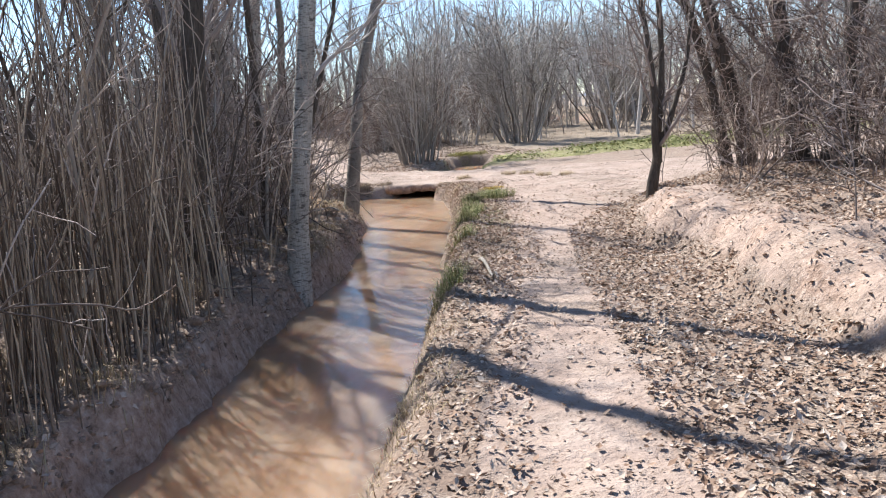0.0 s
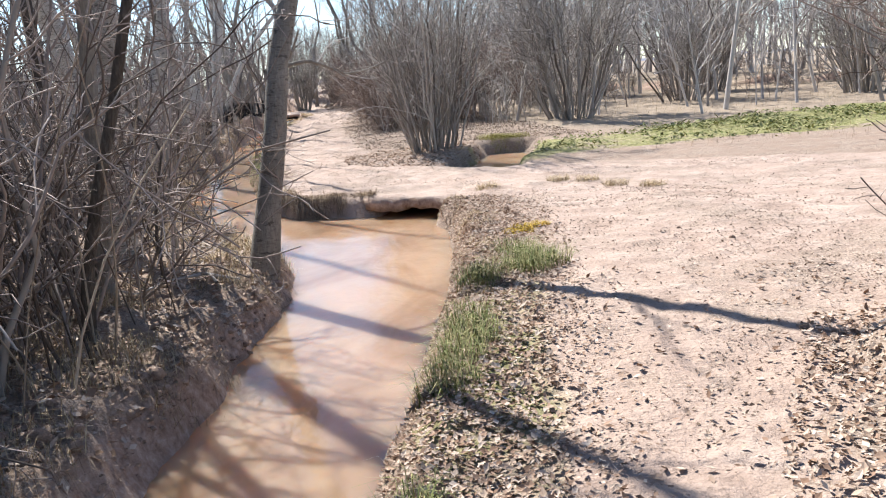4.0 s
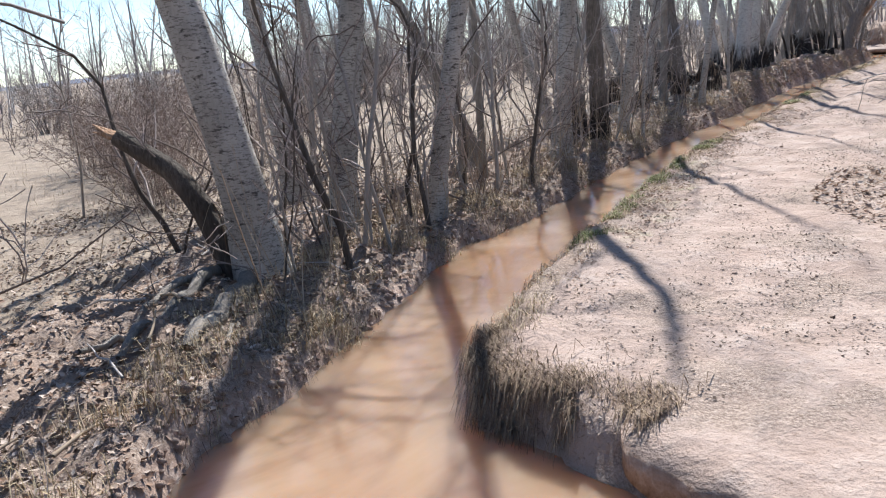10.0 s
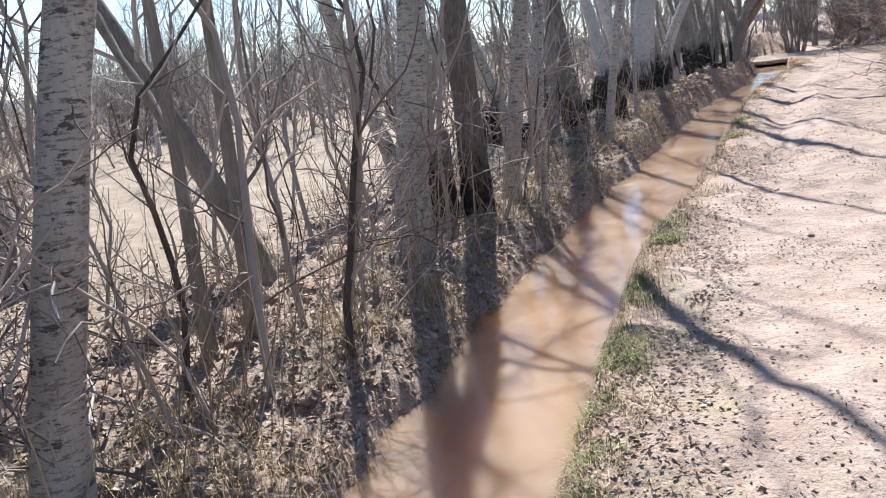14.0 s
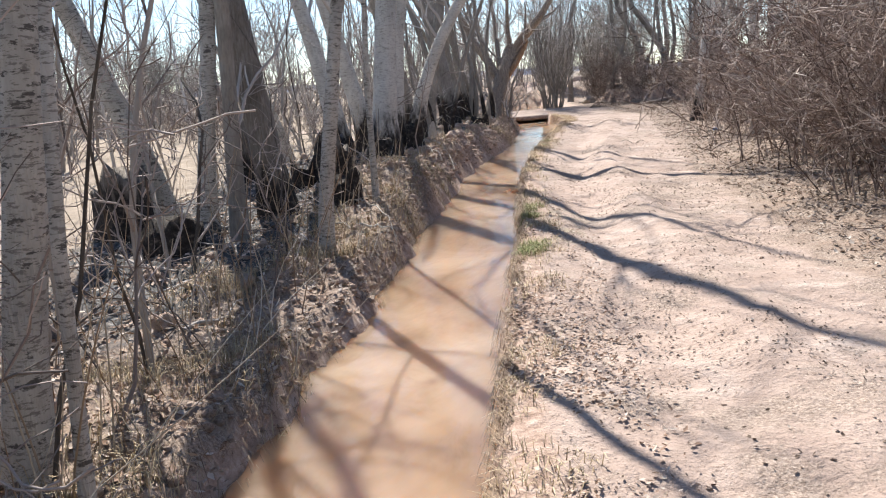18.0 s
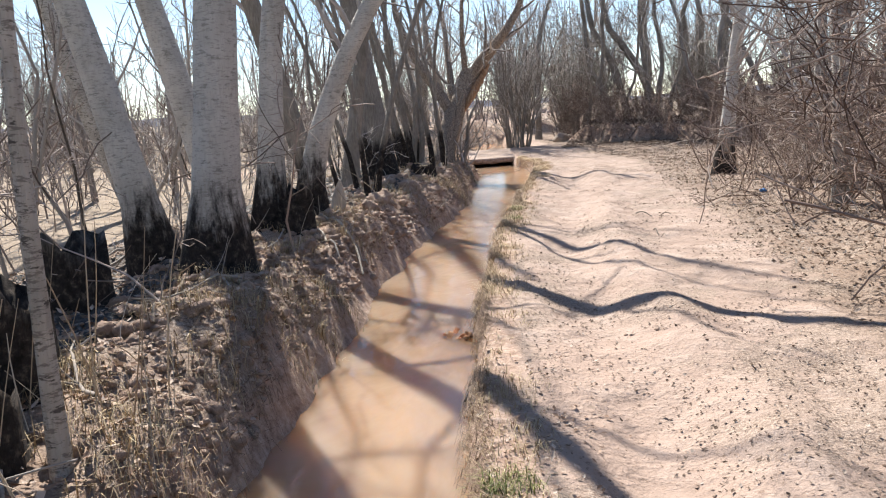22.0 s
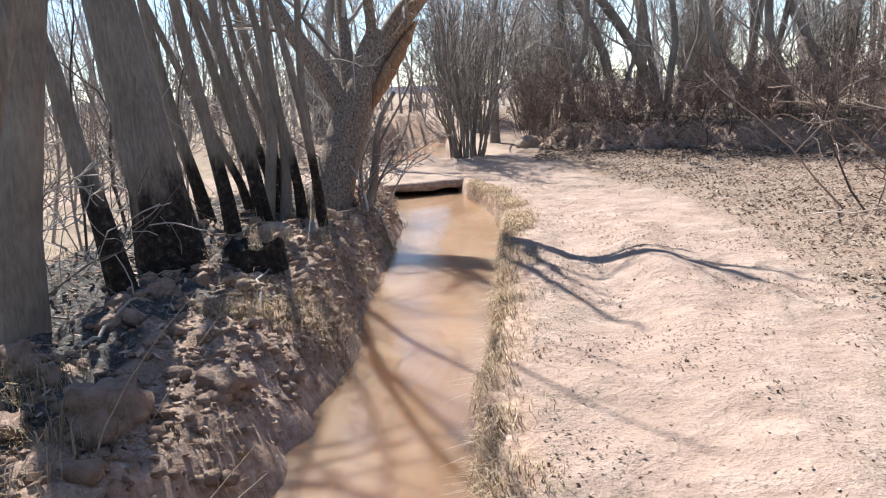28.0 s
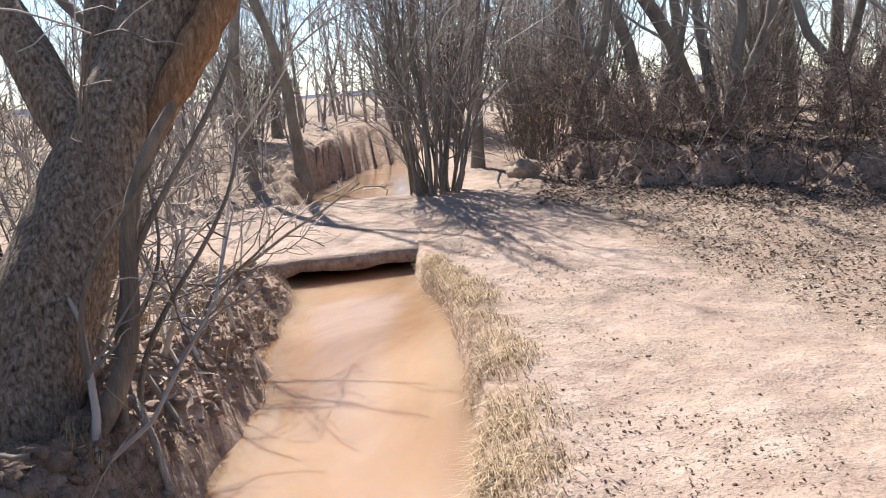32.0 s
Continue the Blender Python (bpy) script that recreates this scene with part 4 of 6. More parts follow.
big_willow()
broken_trunk()
stub("burnt_stump", "charred black tree stump on the bank", -7.10, 24.05, 0.42, 0.75, M_GREY_CHAR, 1)
stub("burnt_stump", "charred black tree stump on the bank", -8.05, 30.45, 0.36, 0.32, M_GREY_CHAR, 2)
stub("burnt_stump", "hollow charred stump beside the burnt poplars", -9.05, 35.25, 0.26, 0.36, M_GREY_CHAR, 3)
stub("burnt_stump", "broken charred stump at the field's edge", -9.75, 29.2, 0.5, 0.6, M_GREY_CHAR, 4)
stub("burnt_stump", "low charred stump among the clods", -10.9, 42.3, 0.45, 0.22, M_GREY_CHAR, 5)

stub("burnt_stump", "broad charred stump heaped with earth", -9.05, 32.2, 0.4, 0.45, M_GREY_CHAR, 11)
stub("burnt_stump", "tall broken charred stump at the field's edge", -9.98, 31.9, 0.5, 1.0, M_GREY_CHAR, 12)
stub("burnt_stump", "low hollow charred stump among dead branches", -8.75, 28.6, 0.5, 0.32, M_GREY_CHAR, 9)
stub("burnt_stump", "charred stump beside the leaning tree", -8.35, 31.0, 0.34, 0.42, M_GREY_CHAR, 10)
stub("burnt_stump", "small burnt stump on the bank", -8.9, 31.2, 0.3, 0.35, M_GREY_CHAR, 7)
stub("burnt_stump", "squat charred stump beside the stout trunk", -9.95, 42.0, 0.4, 0.16, M_GREY_CHAR, 8)

# ---- trees right of the path ----
RIGHT = "trees beyond the path"


def forked_tree():
    """The slim dark tree at the path's edge: one crooked foot, two stems and a low side branch."""
    rng = np.random.default_rng(71)
    tree = thing("young_tree", "slim dark tree forking low at the path's edge", "tree", 2.25, 9.15, group=RIGHT)
    stems, radii = [], []
    for way, r0, r1 in ((((-0.02, 0, -0.2), (0.0, 0, 0.0), (0.03, 0, 0.25), (0.10, 0.02, 0.5), (0.09, 0, 0.75), (0.15, 0, 1.2), (0.18, 0.03, 1.75), (0.14, 0.05, 2.5), (0.24, 0.1, 3.5), (0.22, 0.1, 4.8)), 0.075, 0.012),
                        (((0.09, -0.02, 0.45), (0.05, -0.06, 0.7), (0.06, -0.08, 1.1), (0.02, -0.05, 1.7), (-0.08, 0, 2.4), (-0.1, 0.1, 3.3), (-0.22, 0.1, 4.4)), 0.05, 0.01),
                        (((0.10, 0.02, 0.62), (0.22, 0.0, 0.85), (0.33, 0.03, 1.15), (0.46, 0.05, 1.55), (0.50, 0.05, 1.95), (0.66, 0.1, 2.6), (0.72, 0.1, 3.4)), 0.035, 0.008)):
        way = np.array(way)
        t = np.linspace(0, 1, 24)
        P = np.stack([np.interp(t, np.linspace(0, 1, len(way)), way[:, a]) for a in range(3)], -1)
        P[1:-1] = (P[:-2] + 2 * P[1:-1] + P[2:]) / 4
        stems.append(P)
        radii.append((r0 + (r1 - r0) * t) * (1 + 0.06 * np.sin(t * 37)))
    for k in range(3):
        part("trunk" if k == 0 else "stem", mesh_from("stem", *tubes(stems[k][None], radii[k][None], 12), M_DARK), tree)
    B, S = sprout(rng, np.array(stems), np.array(radii), 9, 0.35, 0.98, 1.1, 0.55, 0.3, 0.16, 8, 0.45)
    for k in range(len(B)):
        part("limb", mesh_from("limb", *tubes(B[k:k + 1], S[k:k + 1], 6), M_TWIG_RED), tree)
    C, U = sprout(rng, B, S, 5, 0.15, 0.95, 0.5, 0.6, 0.15, 0.22, 6, 0.55)
    part("crown", mesh_from("crown", *joined([tubes(C, U, 4), tubes(*sprout(rng, C, U, 4, 0.1, 0.95, 0.2, 0.6, 0.1, 0.25, 4, 0.6), 3)]), M_TWIG_RED), tree, "crown of fine leafless twigs")


forked_tree()
for k, (px, py, dia, lean) in enumerate(((3.9, 10.6, 0.2, (-0.16, 0)), (3.75, 10.9, 0.14, (-0.22, 0)), (4.4, 10.3, 0.24, (-0.06, 0)), (4.65, 10.1, 0.16, (0.12, 0)), (5.3, 9.2, 0.12, (0.2, 0)), (4.1, 8.4, 0.10, (0.12, 0)), (4.6, 7.4, 0.10, (-0.1, 0)), (5.4, 11.2, 0.18, (0.05, 0)), (6.3, 10.4, 0.14, (-0.05, 0)))):
    make_tree("dark_tree", "crooked dark-barked bare tree behind the earth berm", px, py, dia, 6.0, lean, M_DARK, 80 + k, (0, 0), 12, 6, 4, 0.1, M_TWIG_RED, group=RIGHT, wander=0.1, limb_len=0.3)
make_tree("poplar_tree", "pale poplar with a burnt flared foot beside the path", -4.97, 42.4, 0.22, 7.5, (0.13, 0.0), M_POPLAR_CHAR, 90, (0.02, 0), 14, 6, 4, 0.12, M_TWIG, group=RIGHT, flare=1.25, wander=0.03)
make_tree("poplar_tree", "thin pale poplar among leaf litter", -3.65, 42.9, 0.17, 7.0, (0.11, 0.0), M_POPLAR, 91, (0, 0), 14, 6, 4, 0.1, M_TWIG, group=RIGHT)
make_tree("poplar_tree", "thin pale poplar among leaf litter", -3.82, 38.5, 0.19, 7.0, (-0.08, 0.0), M_POPLAR, 92, (0, 0), 14, 6, 4, 0.1, M_TWIG, group=RIGHT)
back_row = np.random.default_rng(9)
far_bank = [(-7.3, 57.6, 0.26, -0.31, 0.0), (-6.35, 54.8, 0.16, 0.03, 0.0), (-6.3, 58.2, 0.3, -0.40, 0.04), (-6.8, 59.4, 0.25, -0.04, 0.0), (-4.85, 58.1, 0.24, 0.02, 0.0), (-4.3, 57.8, 0.24, 0.08, -0.02),
            (-4.5, 54.0, 0.14, -0.48, 0.15), (-10.35, 56.6, 0.2, 0.04, 0.0), (-13.1, 55.3, 0.2, -0.18, -0.07), (-13.8, 54.7, 0.18, 0.03, 0.02), (-15.5, 60.0, 0.22, -0.08, -0.03)]
for k in range(15):
    px = -8.9 + k * 0.75 + back_row.uniform(-0.4, 0.4)
    far_bank.append((px, 55.0 - 0.4 * (px + 8) + back_row.uniform(0.0, 2.6), back_row.uniform(0.1, 0.2), back_row.uniform(-0.32, 0.22), back_row.uniform(-0.12, 0.05)))
for k, (px, py, dia, lx, ly) in enumerate(far_bank):
    make_tree("bank_tree", "grey leaning bare tree on the shaded earth bank", px, py, dia, back_row.uniform(6.5, 8.5), (lx, ly),
              M_GREY, 130 + k, (0, 0), 11, 6, 4, 0.1, M_TWIG, group="trees on the far bank", wander=0.14, fine=0.0042)

# ---- many-stemmed willows ----
CLUMP = "leafless many-stemmed willow fanning from one stool"
dense = make_clump("willow_clump", "dense grey willow clump beside the sandy path", -0.78, 22.6, 90, 4.6, 0.34, 0.45, 201, 0.021, 6, 3, "willow clumps", M_STEM, M_TWIG, fine=0.004)
fan = make_clump("willow_clump", CLUMP, 2.7, 29.8, 46, 5.0, 0.42, 0.6, 202, 0.04, 9, 4, "willow clumps", low=0.4, fine=0.007)
wide = make_clump("willow_clump", CLUMP, 7.2, 36.0, 40, 4.6, 0.5, 0.7, 203, 0.04, 9, 4, "willow clumps", low=0.4, fine=0.007)
slim = make_clump("willow_clump", "dark slender willow clump at the end of the ditch", -10.55, 53.9, 48, 4.6, 0.26, 0.36, 204, 0.026, 7, 4, "willow clumps", M_GREY, M_TWIG, fine=0.005)
brush = make_clump("brush_thicket", "tangled reddish-brown brush beside the path", -3.3, 34.3, 34, 3.4, 0.66, 0.9, 205, 0.012, 9, 5, "brush", M_BRUSH, M_BRUSH, arch=0.6, wiggle=0.4, fine=0.0038)
scrub = make_clump("brush_thicket", "low grey tangle of bare brush", -2.9, 40.2, 24, 2.0, 0.6, 0.5, 206, 0.008, 8, 4, "brush", M_BRUSH, M_BRUSH, arch=0.6, wiggle=0.45, fine=0.0038)
for px, py, s in ((-2.75, 31.0, 0.75), (-2.2, 31.6, 0.9), (-2.9, 33.4, 0.8), (-3.2, 35.6, 0.6), (-1.6, 32.4, 1.0), (-2.4, 34.6, 1.0), (-2.6, 36.9, 0.6), (-1.2, 53.6, 0.8), (-2.6, 32.6, 0.9), (-2.0, 35.8, 1.0), (-1.0, 33.8, 1.1), (-0.9, 36.6, 1.1), (0.4, 34.5, 1.1), (-4.6, 55.2, 0.5), (4.8, 8.9, 0.8), (5.2, 7.2, 0.8), (4.2, 10.9, 0.8), (6.2, 8.2, 0.9), (6.6, 6.0, 0.9)):
    put_copy(brush, px, py, row.uniform(0, 360), s)
for px, py, s in ((-2.6, 30.2, 0.8), (-3.1, 37.8, 0.7), (-3.2, 41.4, 0.8), (-4.2, 53.2, 0.9), (-1.6, 51.6, 0.9), (-7.4, 54.5, 0.7), (-2.2, 43.4, 1.0), (-3.5, 45.2, 0.8), (-1.8, 46.6, 1.0), (-1.4, 39.2, 1.1), (-4.1, 38.4, 0.6), (-4.9, 53.2, 0.9), (-3.6, 52.0, 0.8), (-2.4, 54.0, 1.0), (-6.6, 54.6, 0.8), (3.3, 8.9, 0.6), (3.9, 7.0, 0.7), (4.1, 5.6, 0.7), (4.4, 4.2, 0.7), (-9.4, 57.5, 1.0), (-8.2, 55.8, 0.9)):
    put_copy(scrub, px, py, row.uniform(0, 360), s)
for px, py, s in ((9.5, 41.5, 1.0), (12.5, 33.5, 1.0), (5.0, 44.0, 1.0), (15.0, 40.0, 1.0), (17.5, 30.0, 1.1), (2.0, 40.5, 1.0), (20.0, 37.0, 1.1), (11.0, 50.0, 1.2), (6.0, 52.0, 1.2), (16.5, 24.0, 1.0), (20, 22.0, 1.1), (14, 17.5, 1.0)):
    put_copy(fan if row.random() < 0.5 else wide, px, py, row.uniform(0, 360), s)
for px, py, s in ((-9.3, 58.2, 0.9), (-15.6, 58.6, 0.7), (-9.9, 61.0, 1.0), (-12.2, 63.5, 1.0), (-8.4, 60.6, 0.9), (-5.0, 62.4, 0.9), (-1.6, 61.4, 1.0), (-5.4, 57.6, 0.7), (2.0, 59.6, 1.0)):
    put_copy(slim, px, py, row.uniform(0, 360), s)
for px, py, s in ((-9.6, 18.5, 0.5), (-10.5, 18.9, 0.5), (-12.4, 19.6, 0.6), (-13.6, 20.4, 0.6), (-15.0, 20.0, 0.6), (-11.0, 20.4, 0.5), (-16.5, 21.5, 0.7), (-12.5, 22.5, 0.6)):
    put_copy(brush, px, py, row.uniform(0, 360), s)
for k in range(22):
    far_y = row.uniform(6, 62)
    far_x = float(left_edge(far_y)) - row.uniform(13.0, 28)
    put_copy(row.choice([fan, wide, slim, dense]), far_x, far_y, row.uniform(0, 360), row.uniform(0.35, 0.6) if far_y < 32 else row.uniform(0.6, 1.0))

# ---- saplings in the left thicket ----
nursery = []
for k in range(8):
    rng = np.random.default_rng(300 + k)
    h = rng.uniform(2.6, 4.2)
    P = trunk_path(rng, h, rng.normal(size=2) * 0.1, rng.normal(size=2) * 0.06, 10, 0.15)
    R = rng.uniform(0.012, 0.028) * np.linspace(1, 0.25, 10)
    B, S = sprout(rng, P[None], R[None], 9, 0.15, 0.97, 0.75, 0.5, 0.25, 0.18, 6, 0.55)
    C = sprout(rng, B, S, 4, 0.1, 0.95, 0.28, 0.55, 0.1, 0.25, 4, 0.7)
    sapling = thing("sapling", "thin leafless sapling in the ditch-side thicket", "sapling", -2.6, 3.0 + k, group="thicket saplings")
    part("stem", mesh_from("stem", *tubes(P[None], R[None], 6), M_STEM if k % 3 else M_DARK), sapling)
    part("crown", mesh_from("crown", *joined([tubes(B, S, 4), tubes(*C, 3)]), M_TWIG_RED), sapling)
    nursery.append(sapling)
spots = np.random.default_rng(310)
for k in range(200):
    if k < 80:
        sy = spots.uniform(1.0, 13.0)
        sx = float(left_edge(sy)) - 0.45 - spots.gamma(1.6, 1.1)
    elif k < 148:
        sy = 16.8 + 16.2 * spots.beta(1.0, 1.9)
        sx = float(left_edge(sy)) - 0.5 - spots.gamma(1.5, 0.7)
    else:
        sy = spots.uniform(33, 48)
        sx = float(left_edge(sy)) - 2.2 - spots.gamma(1.5, 1.0)
    put_copy(nursery[int(spots.integers(8))], sx, sy, spots.uniform(0, 360), spots.uniform(0.6, 1.15), (spots.normal() * 7, spots.normal() * 7))


# ---- canes, dry stalks and far woods: uncounted ----
def scatter_canes(name, label, category, xs, ys, height, thick, lean, mat, seed, bent=0.1):
    rng = np.random.default_rng(seed)
    m, n = len(xs), 5
    t = np.linspace(0, 1, n)
    h = height * rng.uniform(0.45, 1.15, m)
    a = rng.normal(size=(m, 2)) * lean
    b = rng.normal(size=(m, 2)) * bent
    P = np.zeros((m, n, 3))
    for k, c in ((0, xs), (1, ys)):
        P[:, :, k] = c[:, None] + h[:, None] * (a[:, k:k + 1] * t + b[:, k:k + 1] * t * t)
    P[:, :, 2] = ground_z(xs, ys)[:, None] - 0.04 + h[:, None] * t
    R = thick * rng.uniform(0.5, 1.3, m)[:, None] * np.linspace(1, 0.4, n)
    tagged(new(name, mesh_from(name, *tubes(P, R, 4), mat)), label, category, kind="stuff")


g = np.random.default_rng(320)
m = 620
ys = 0.5 + 11.5 * g.beta(1.0, 1.5, m)
xs = left_edge(ys) - 0.3 - g.gamma(1.5, 1.1, m)
scatter_canes("cane_thicket", "dense dry canes and thin grey stems in the thicket", "canes", xs, ys, 2.0, 0.008, 0.2, M_CANE, 321, 0.2)
m = 620
ys = 1.0 + 5.6 * g.beta(1.0, 1.2, m)
xs = left_edge(ys) - 0.14 - g.gamma(1.6, 0.38, m)
scatter_canes("reed_stand", "upright tan reed canes crowding the ditch bank", "canes", xs, ys, 2.3, 0.0065, 0.07, M_CANE, 325, 0.07)
m = 760
ys = -3 + 15.5 * g.beta(1.2, 1.0, m)
xs = left_edge(ys) - 2.2 - g.gamma(2.0, 1.6, m)
scatter_canes("stem_thicket", "dark crowded stems deep in the thicket", "saplings", xs, ys, 3.4, 0.014, 0.16, M_CANE, 326, 0.15)
m = 300
ys = -3 + 17 * g.beta(1.5, 1.1, m)
xs = left_edge(ys) - 0.9 - g.gamma(2.0, 1.5, m)
scatter_canes("stem_thicket", "dense grey saplings behind the canes", "saplings", xs, ys, 3.6, 0.013, 0.16, M_TWIG_RED, 322, 0.15)
m = 420
ys = np.where(g.random(m) < 0.7, g.uniform(16.6, 25.0, m), g.uniform(25, 31.5, m))
xs = left_edge(ys) - 0.3 - g.gamma(1.4, 0.6, m)
scatter_canes("bank_stalks", "dry tan stalks standing along the bank", "stalks", xs, ys, 1.0, 0.005, 0.22, M_REED, 323)


def near_brush(name, label, xs, ys, height, thick, seed, mat):
    """Criss-crossing bare branches that fill a thicket."""
    rng = np.random.default_rng(seed)
    m, n = len(xs), 6
    P = np.zeros((m, n, 3))
    P[:, 0] = np.stack([xs, ys, ground_z(xs, ys) - 0.03], -1)
    w = unit(np.stack([rng.normal(size=m) * 0.5, rng.normal(size=m) * 0.5, np.full(m, 1.0)], -1))
    h = height * rng.uniform(0.5, 1.2, m)
    for j in range(1, n):
        w = unit(w + rng.normal(size=(m, 3)) * 0.22)
        P[:, j] = P[:, j - 1] + w * (h / (n - 1))[:, None]
    R = thick * rng.uniform(0.5, 1.3, m)[:, None] * np.linspace(1, 0.3, n)
    B, S = sprout(rng, P, R, 6, 0.15, 0.97, height * 0.35, 0.6, 0.05, 0.25, 6, 0.6)
    C, U = sprout(rng, B, S, 4, 0.1, 0.95, height * 0.13, 0.6, 0.0, 0.3, 4, 0.7)
    tagged(new(name, mesh_from(name, *joined([tubes(P, R, 5), tubes(B, np.maximum(S, 0.0045), 4), tubes(C, np.maximum(U, 0.003), 3)]), mat)), label, "brush", kind="stuff")


ys = g.uniform(3.0, 12.8, 150)
near_brush("tangled_brush", "tangle of bare criss-crossing branches by the ditch", left_edge(ys) - 0.75 - g.gamma(1.6, 0.8, 150), ys, 2.4, 0.012, 341, M_TWIG_RED)
ys = g.uniform(9.0, 13.8, 60)
near_brush("tangled_brush", "dense dark brush in the ditch-side thicket", left_edge(ys) - 0.6 - g.gamma(2.0, 0.9, 60), ys, 2.8, 0.013, 347, M_TWIG_RED)
ys = np.concatenate([g.uniform(16.8, 25.0, 30), g.uniform(25, 34.5, 16)])
near_brush("tangled_brush", "tangle of bare branches between the poplars", left_edge(ys) - 0.4 - g.gamma(1.5, 0.6, 46), ys, 2.0, 0.009, 342, M_TWIG_RED)
ys = g.uniform(35, 50, 50)
near_brush("tangled_brush", "thin bare branches behind the burnt stems", left_edge(ys) - 1.8 - g.gamma(1.5, 0.9, 50), ys, 1.8, 0.008, 343, M_TWIG)
ys = g.uniform(44.7, 47.2, 16)
near_brush("sucker_tangle", "grey twisting suckers and twigs below the old willow", left_edge(ys) - 0.1 - g.uniform(0, 0.55, 16), ys, 1.7, 0.016, 348, M_TWIG)
ys = g.uniform(28, 46, 90)
near_brush("tangled_brush", "thin tangled twigs in the verge brush", right_edge(ys) + 3.0 + g.gamma(1.5, 0.8, 90), ys, 1.9, 0.011, 344, M_BRUSH)
xs = g.uniform(-9, 0, 200)
near_brush("tangled_brush", "roots and bare twigs hanging on the far bank", xs, 53.75 - 0.5 * (xs + 8) + np.abs(g.normal(size=200)) * 1.3, 1.1, 0.010, 345, M_BRUSH)
xs = g.uniform(2.6, 6.5, 80)
near_brush("tangled_brush", "tangled dark twigs on the raised earth", xs, g.uniform(3.5, 11.5, 80), 1.6, 0.008, 346, M_TWIG_RED)


def far_woods(name, label, xs, ys, height, seed, mat, fine=0.0085):
    """Bare far trees, each a trunk with limbs and fine twigs."""
    rng = np.random.default_rng(seed)
    m, n = len(xs), 6
    t = np.linspace(0, 1, n)
    h = height * rng.uniform(0.55, 1.2, m)
    P = np.zeros((m, n, 3))
    lean = rng.normal(size=(m, 2)) * 0.12
    P[:, :, 0] = xs[:, None] + lean[:, :1] * h[:, None] * t
    P[:, :, 1] = ys[:, None] + lean[:, 1:] * h[:, None] * t
    P[:, :, 2] = ground_z(xs, ys)[:, None] - 0.1 + h[:, None] * t
    R = 0.011 * h[:, None] * rng.uniform(0.5, 1.5, m)[:, None] * np.linspace(1, 0.2, n)
    B, S = sprout(rng, P, R, 9, 0.06, 0.97, height * 0.32, 0.55, 0.25, 0.2, 5, 0.5)
    C, U = sprout(rng, B, S, 4, 0.1, 0.98, height * 0.15, 0.55, 0.15, 0.25, 4, 0.6)
    U = np.maximum(U, fine)
    tagged(new(name, mesh_from(name, *joined([tubes(P, R, 4), tubes(B, np.maximum(S, fine * 1.5), 3), tubes(C, U, 3)]), mat)), label, "woods", kind="stuff")


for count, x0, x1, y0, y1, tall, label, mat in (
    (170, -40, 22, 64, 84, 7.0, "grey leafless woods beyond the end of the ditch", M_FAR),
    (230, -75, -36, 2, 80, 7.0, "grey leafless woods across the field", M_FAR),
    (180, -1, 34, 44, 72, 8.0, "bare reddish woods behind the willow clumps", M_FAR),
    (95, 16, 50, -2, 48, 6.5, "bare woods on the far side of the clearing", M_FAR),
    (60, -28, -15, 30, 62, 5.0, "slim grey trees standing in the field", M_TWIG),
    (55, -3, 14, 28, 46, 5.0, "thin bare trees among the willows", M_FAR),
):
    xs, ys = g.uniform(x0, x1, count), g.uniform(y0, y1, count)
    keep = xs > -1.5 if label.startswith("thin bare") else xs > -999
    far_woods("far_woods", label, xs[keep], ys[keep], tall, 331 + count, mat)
for count, x0, x1, y0, y1, tall, label in (
    (60, -8.5, 6, 57.5, 65, 1.6, "low bare brush on the far bank"),
    (46, -26, -14, 62, 74, 5.0, "bare grey trees closing the end of the ditch"),
    (160, -34, -13, 52, 62, 2.0, "low tan brush beyond the ditch"),
    (330, -34, -14, 24, 56, 1.9, "low tan brush in the field"),
    (110, -34, -20, 4, 24, 1.5, "low brush edging the field"),
    (110, 1, 24, 33, 48, 1.5, "low tan brush under the willow clumps"),
    (120, -3.4, 4, 29, 47, 1.8, "low bare brush behind the path's verge"),
):
    xs, ys = g.uniform(x0, x1, count), g.uniform(y0, y1, count)
    far_woods("far_brush", label, xs, ys, tall, 700 + count, M_TWIG_RED if count % 40 else M_TWIG, 0.006)


# ---- leaf litter, grass, weeds, clods: uncounted ----
def scatter_leaves(name, label, xs, ys, size, mat, seed, lift=0.012):
    rng = np.random.default_rng(seed)
    m = len(xs)
    a = rng.uniform(0, 2 * math.pi, m)
    s = size * rng.uniform(0.5, 1.3, m)
    tilt = rng.normal(size=(m, 2)) * 0.35
    fwd = np.stack([np.cos(a), np.sin(a), tilt[:, 0]], -1) * s[:, None]
    sid = np.stack([-np.sin(a), np.cos(a), tilt[:, 1]], -1) * (s * rng.uniform(0.4, 0.75, m))[:, None]
    curl = np.stack([np.zeros(m), np.zeros(m), s * rng.uniform(0.05, 0.4, m)], -1)
    c = np.stack([xs, ys, ground_z(xs, ys) + lift * rng.uniform(0.3, 1.6, m)], -1)
    V = np.stack([c - fwd + curl * 0.5, c - sid * 0.9 + curl * 0.6 - fwd * 0.1, c + fwd + curl, c + sid + curl * 0.8, c + fwd * 0.1], 1)
    base = np.arange(m)[:, None, None] * 5
    F = base + np.array([[0, 1, 4], [1, 2, 4], [2, 3, 4], [3, 0, 4]])[None]
    tagged(new(name, mesh_from(name, V.reshape(-1, 3), F.reshape(-1, 3), mat, False)), label, "leaves", kind="stuff")


